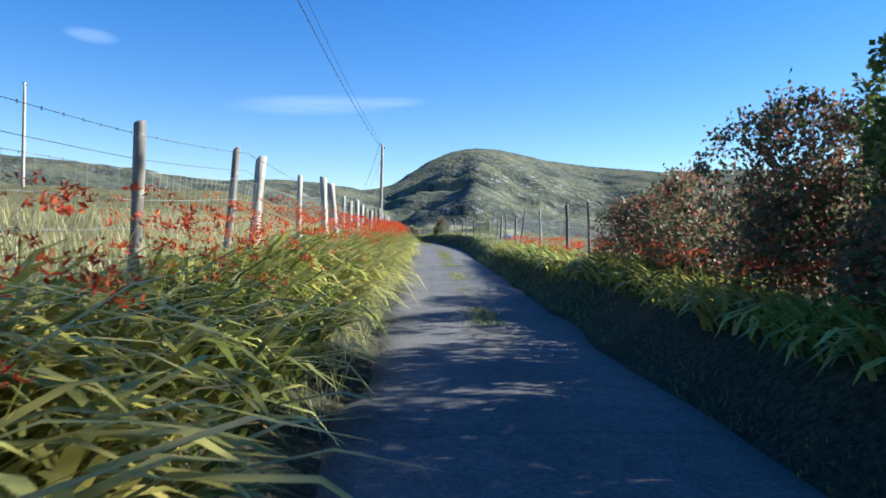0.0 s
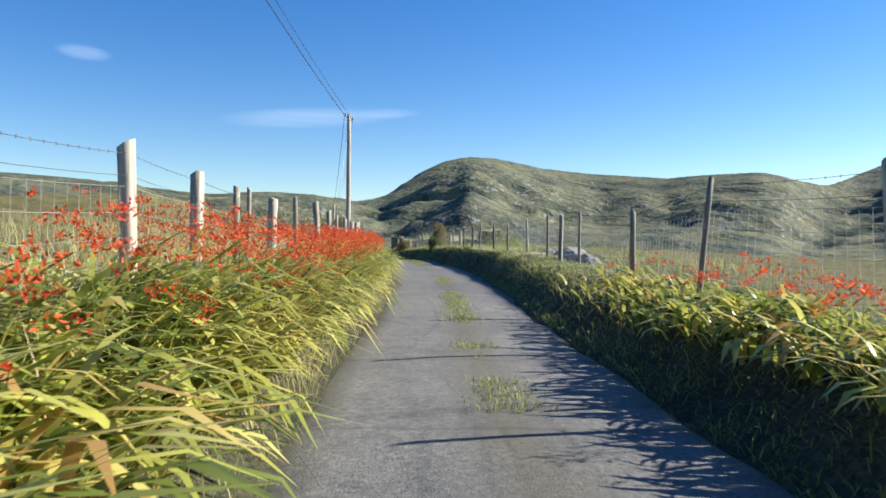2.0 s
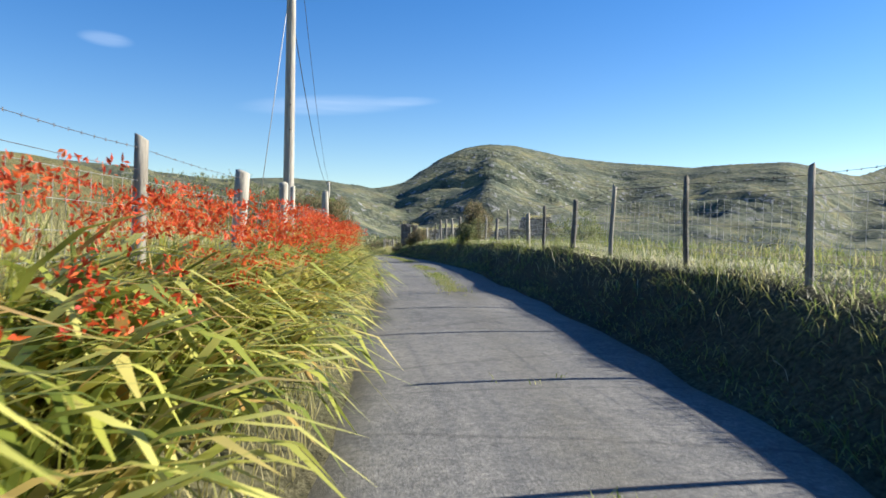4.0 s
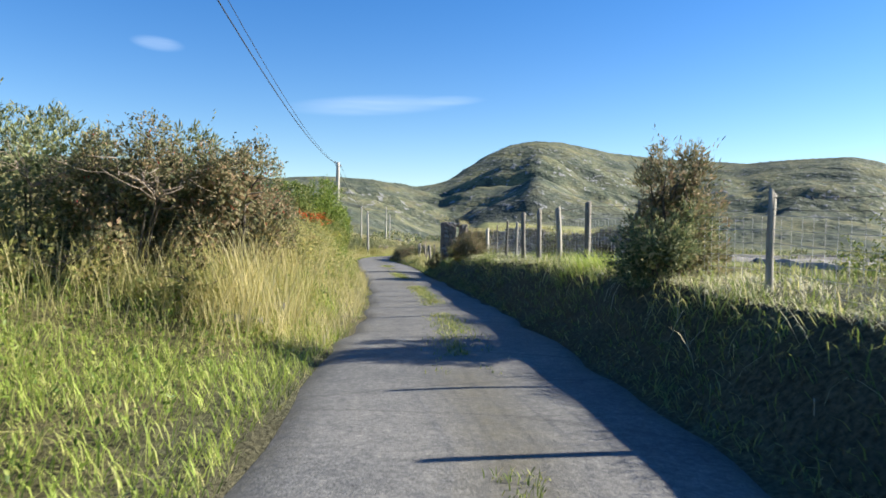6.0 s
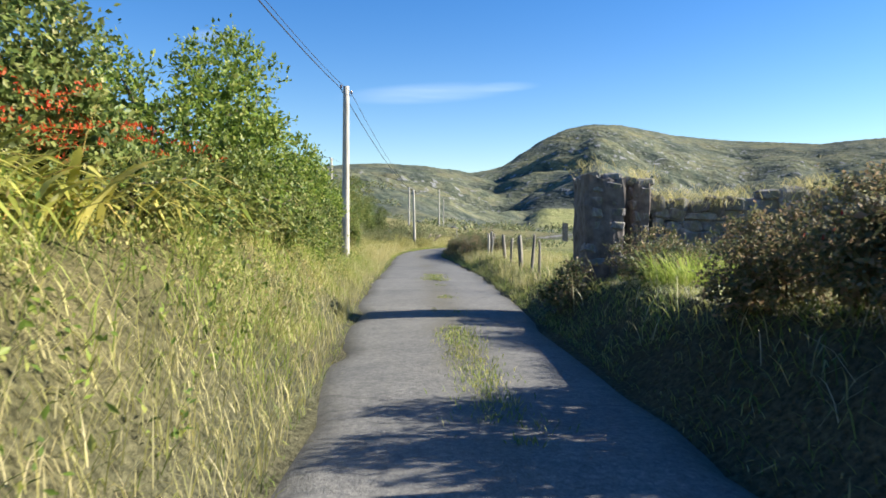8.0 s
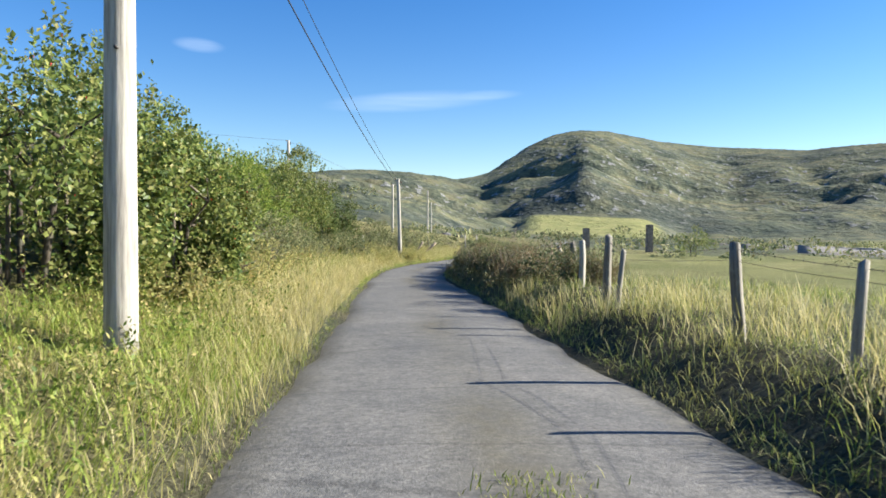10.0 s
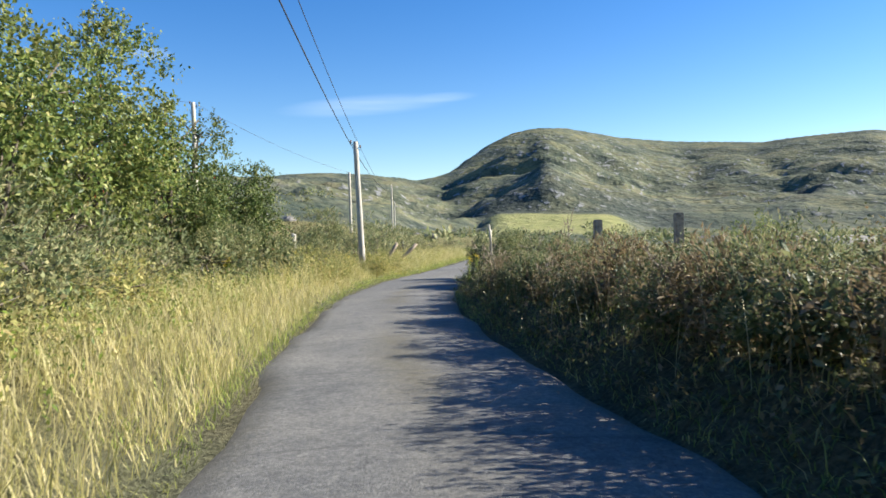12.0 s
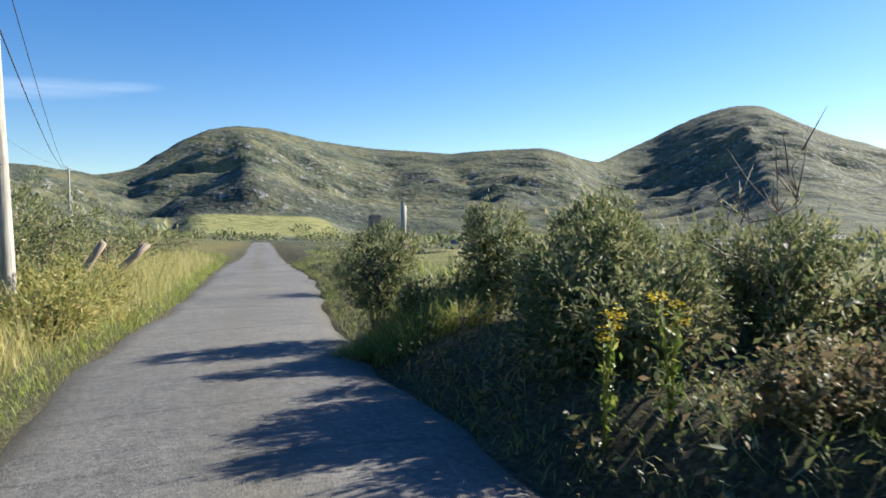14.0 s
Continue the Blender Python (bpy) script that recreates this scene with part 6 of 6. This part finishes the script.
for k, (x, y, s) in enumerate(((8.2, 31.6, 0.22), (8.4, 32.5, 0.3), (8.6, 33.6, 0.25), (8.9, 34.8, 0.32), (9.0, 36.0, 0.22), (9.2, 37.6, 0.28), (9.9, 35.5, 0.2))):
    boulder(x, y, s * 1.1, s * 0.9, s * 0.65, k)
for k, (d, y, s) in enumerate(((0.85, 60.9, 0.13), (1.0, 61.3, 0.17), (1.1, 60.8, 0.15), (0.8, 61.6, 0.12))):
    boulder(float(road_left(y)) - d, y, s * 1.1, s * 0.9, s * 0.6, 40 + k, "half-buried grey wall stone showing through the bank", DARK, 0.4)
for k, (x, y, s) in enumerate(((-11, 178, 1.1), (-9, 176, 0.8), (-7.6, 180, 1.3), (-4.8, 182, 0.9), (-13.5, 182, 1.2), (-17, 186, 1.3), (2.0, 185, 0.7), (3.5, 187, 0.8), (9, 190, 0.7), (10.6, 188, 0.9))):
    boulder(x, y, s * 0.95, s * 0.8, s * 0.55, 20 + k, "large dark grey boulder on the grassy rise", DARK)
for x, y, top in ((21.7, 159.1, 2.65), (27.4, 157.4, 2.99)):
    g = put(x, y)
    bm = bmesh.new()
    bmesh.ops.create_cube(bm, size=1.0)
    for w in bm.verts:
        w.co = Vector((w.co.x * 0.6, w.co.y * 0.6, (w.co.z + 0.5) * (top - g + 0.3) - 0.3))
    bmesh.ops.bevel(bm, geom=bm.edges[:], offset=0.06, segments=2, affect="EDGES")
    thing("gate_pier", bm_mesh(bm, "gate_pier"), BROWN_STONE, "lone square stone gate pier in the field", "pier", "gate piers", at=(x, y, g))


# ---- distant scrub, one body ----
def far_scrub():
    n = 1300
    y = rng.uniform(128, 420, n)
    x = rng.uniform(-70, 330, n)
    keep = ((x < road_left(np.clip(y, 0, 290)) - 4) | (x > road_right(np.clip(y, 0, 290)) + 4)) & (fbm(x / 25, y / 25, 3, 77) > 0.5)
    x, y = x[keep], y[keep]
    z = lie(x, y)
    per = 60
    m = len(x)
    s = rng.uniform(0.5, 1.6, m) * (1 + (y - 128) / 200)
    d = rng.normal(0, 1, (m, per, 3))
    d[..., 2] = np.abs(d[..., 2])
    d /= np.linalg.norm(d, axis=2, keepdims=True)
    rad = rng.uniform(0.5, 1, (m, per, 1))
    pos = np.stack([x, y, z], 1)[:, None] + d * rad * s[:, None, None] * np.array([1.3, 1.3, 0.8])
    ln = np.repeat(s * 0.35, per) * rng.uniform(0.6, 1.3, m * per)
    v, t = leaves(pos.reshape(-1, 3), (d + rng.normal(0, 0.5, d.shape)).reshape(-1, 3), (d + np.array([0, 0, 0.6])).reshape(-1, 3), ln, ln * 0.6)
    thing("far_scrub", mesh_of("far_scrub", v, t), GORSE, "scattered dark gorse scrub over the far slopes", "scrub", kind="stuff")


far_scrub()


def field_wall(x0, y0, x1, y1):
    """A low dry-stone wall over the fields, following the ground."""
    n = max(8, int(math.hypot(x1 - x0, y1 - y0) / 2.5))
    s = np.linspace(0, 1, n)
    x = x0 + (x1 - x0) * s + 3 * np.sin(s * 7 + x0)
    y = y0 + (y1 - y0) * s + 3 * np.cos(s * 5 + y0)
    g = lie(x, y)
    t = np.stack([np.gradient(x), np.gradient(y)], 1)
    t /= np.linalg.norm(t, axis=1, keepdims=True)
    side = np.stack([-t[:, 1], t[:, 0]], 1)
    top = 0.85 + 0.35 * vnoise(np.arange(n) * 0.7, np.full(n, x0), 5)
    V = []
    for off, up in ((-0.45, None), (-0.28, 1), (0.28, 1), (0.45, None)):
        V.append(np.stack([x + side[:, 0] * off, y + side[:, 1] * off, g + (top if up else -0.4)], 1))
    V = np.stack(V, 1).reshape(-1, 3)
    Q = [(4 * k + j, 4 * k + j + 1, 4 * k + j + 5, 4 * k + j + 4) for k in range(n - 1) for j in range(3)]
    Q += [(3, 2, 1, 0), (4 * n - 4, 4 * n - 3, 4 * n - 2, 4 * n - 1)]
    o = V[0].copy()
    thing("field_wall", mesh_of("field_wall", V - o, None, np.array(Q)), STONE, "distant grey dry-stone wall between fields", "wall", "field walls", at=tuple(o))


for ends in ((60, 190, 190, 235), (80, 250, 260, 270), (70, 150, 110, 300), (150, 170, 190, 330), (220, 180, 270, 340), (100, 320, 300, 330), (60, 130, 240, 165), (170, 220, 330, 240)):
    field_wall(*ends)


def ragwort(x, y, h, seed):
    r = np.random.default_rng(seed)
    root = new("ragwort_plant")
    root.location = (x, y, put(x, y) - 0.02)
    tagged(root, "tall ragwort with flat yellow flower heads in the verge", "wildflower", "ragwort plants")
    st, heads, lv = [], [], []
    for k in range(4):
        a = r.uniform(0, 6.28)
        top = np.array([np.cos(a) * 0.055, np.sin(a) * 0.055, h * r.uniform(0.74, 1.0)])
        st.append(tube([(0, 0, 0), top * np.array([0.3, 0.3, 0.55]), top], [0.008, 0.006, 0.003], 5))
        heads.append(top + r.normal(0, 1, (32, 3)) * np.array([0.026, 0.026, 0.014]))
        lv.append(top * np.linspace(0.1, 0.9, 22)[:, None] + r.normal(0, 0.015, (22, 3)))
    for s, p in zip(st, heads):
        stalk = piece("stem", mesh_of("stem", *s), GREEN, root)
        v, t = leaves(p, r.normal(0, 1, p.shape) * np.array([1, 1, 0.2]), np.tile([0, 0, 1.0], (len(p), 1)) + r.normal(0, 0.3, p.shape), np.full(len(p), 0.020), np.full(len(p), 0.017))
        tagged(piece("flower_head", mesh_of("flower_head", v, t), RAGWORT, stalk), "flat yellow flower head", kind="stuff")
    p = np.concatenate(lv)
    v, t = leaves(p, r.normal(0, 1, p.shape) + np.array([0, 0, 0.3]), r.normal(0, 0.5, p.shape) + np.array([0, 0, 1.0]), r.uniform(0.04, 0.09, len(p)), r.uniform(0.014, 0.028, len(p)))
    piece("foliage", mesh_of("foliage", v, t), BRIGHT, root)


for k, (x, y, h) in enumerate(((7.34, 122.1, 0.72), (7.52, 121.85, 0.64), (3.4, 127.2, 0.7), (4.0, 129.2, 0.7), (3.2, 121.2, 0.7), (2.6, 117.0, 0.6))):
    ragwort(x, y, h, k)
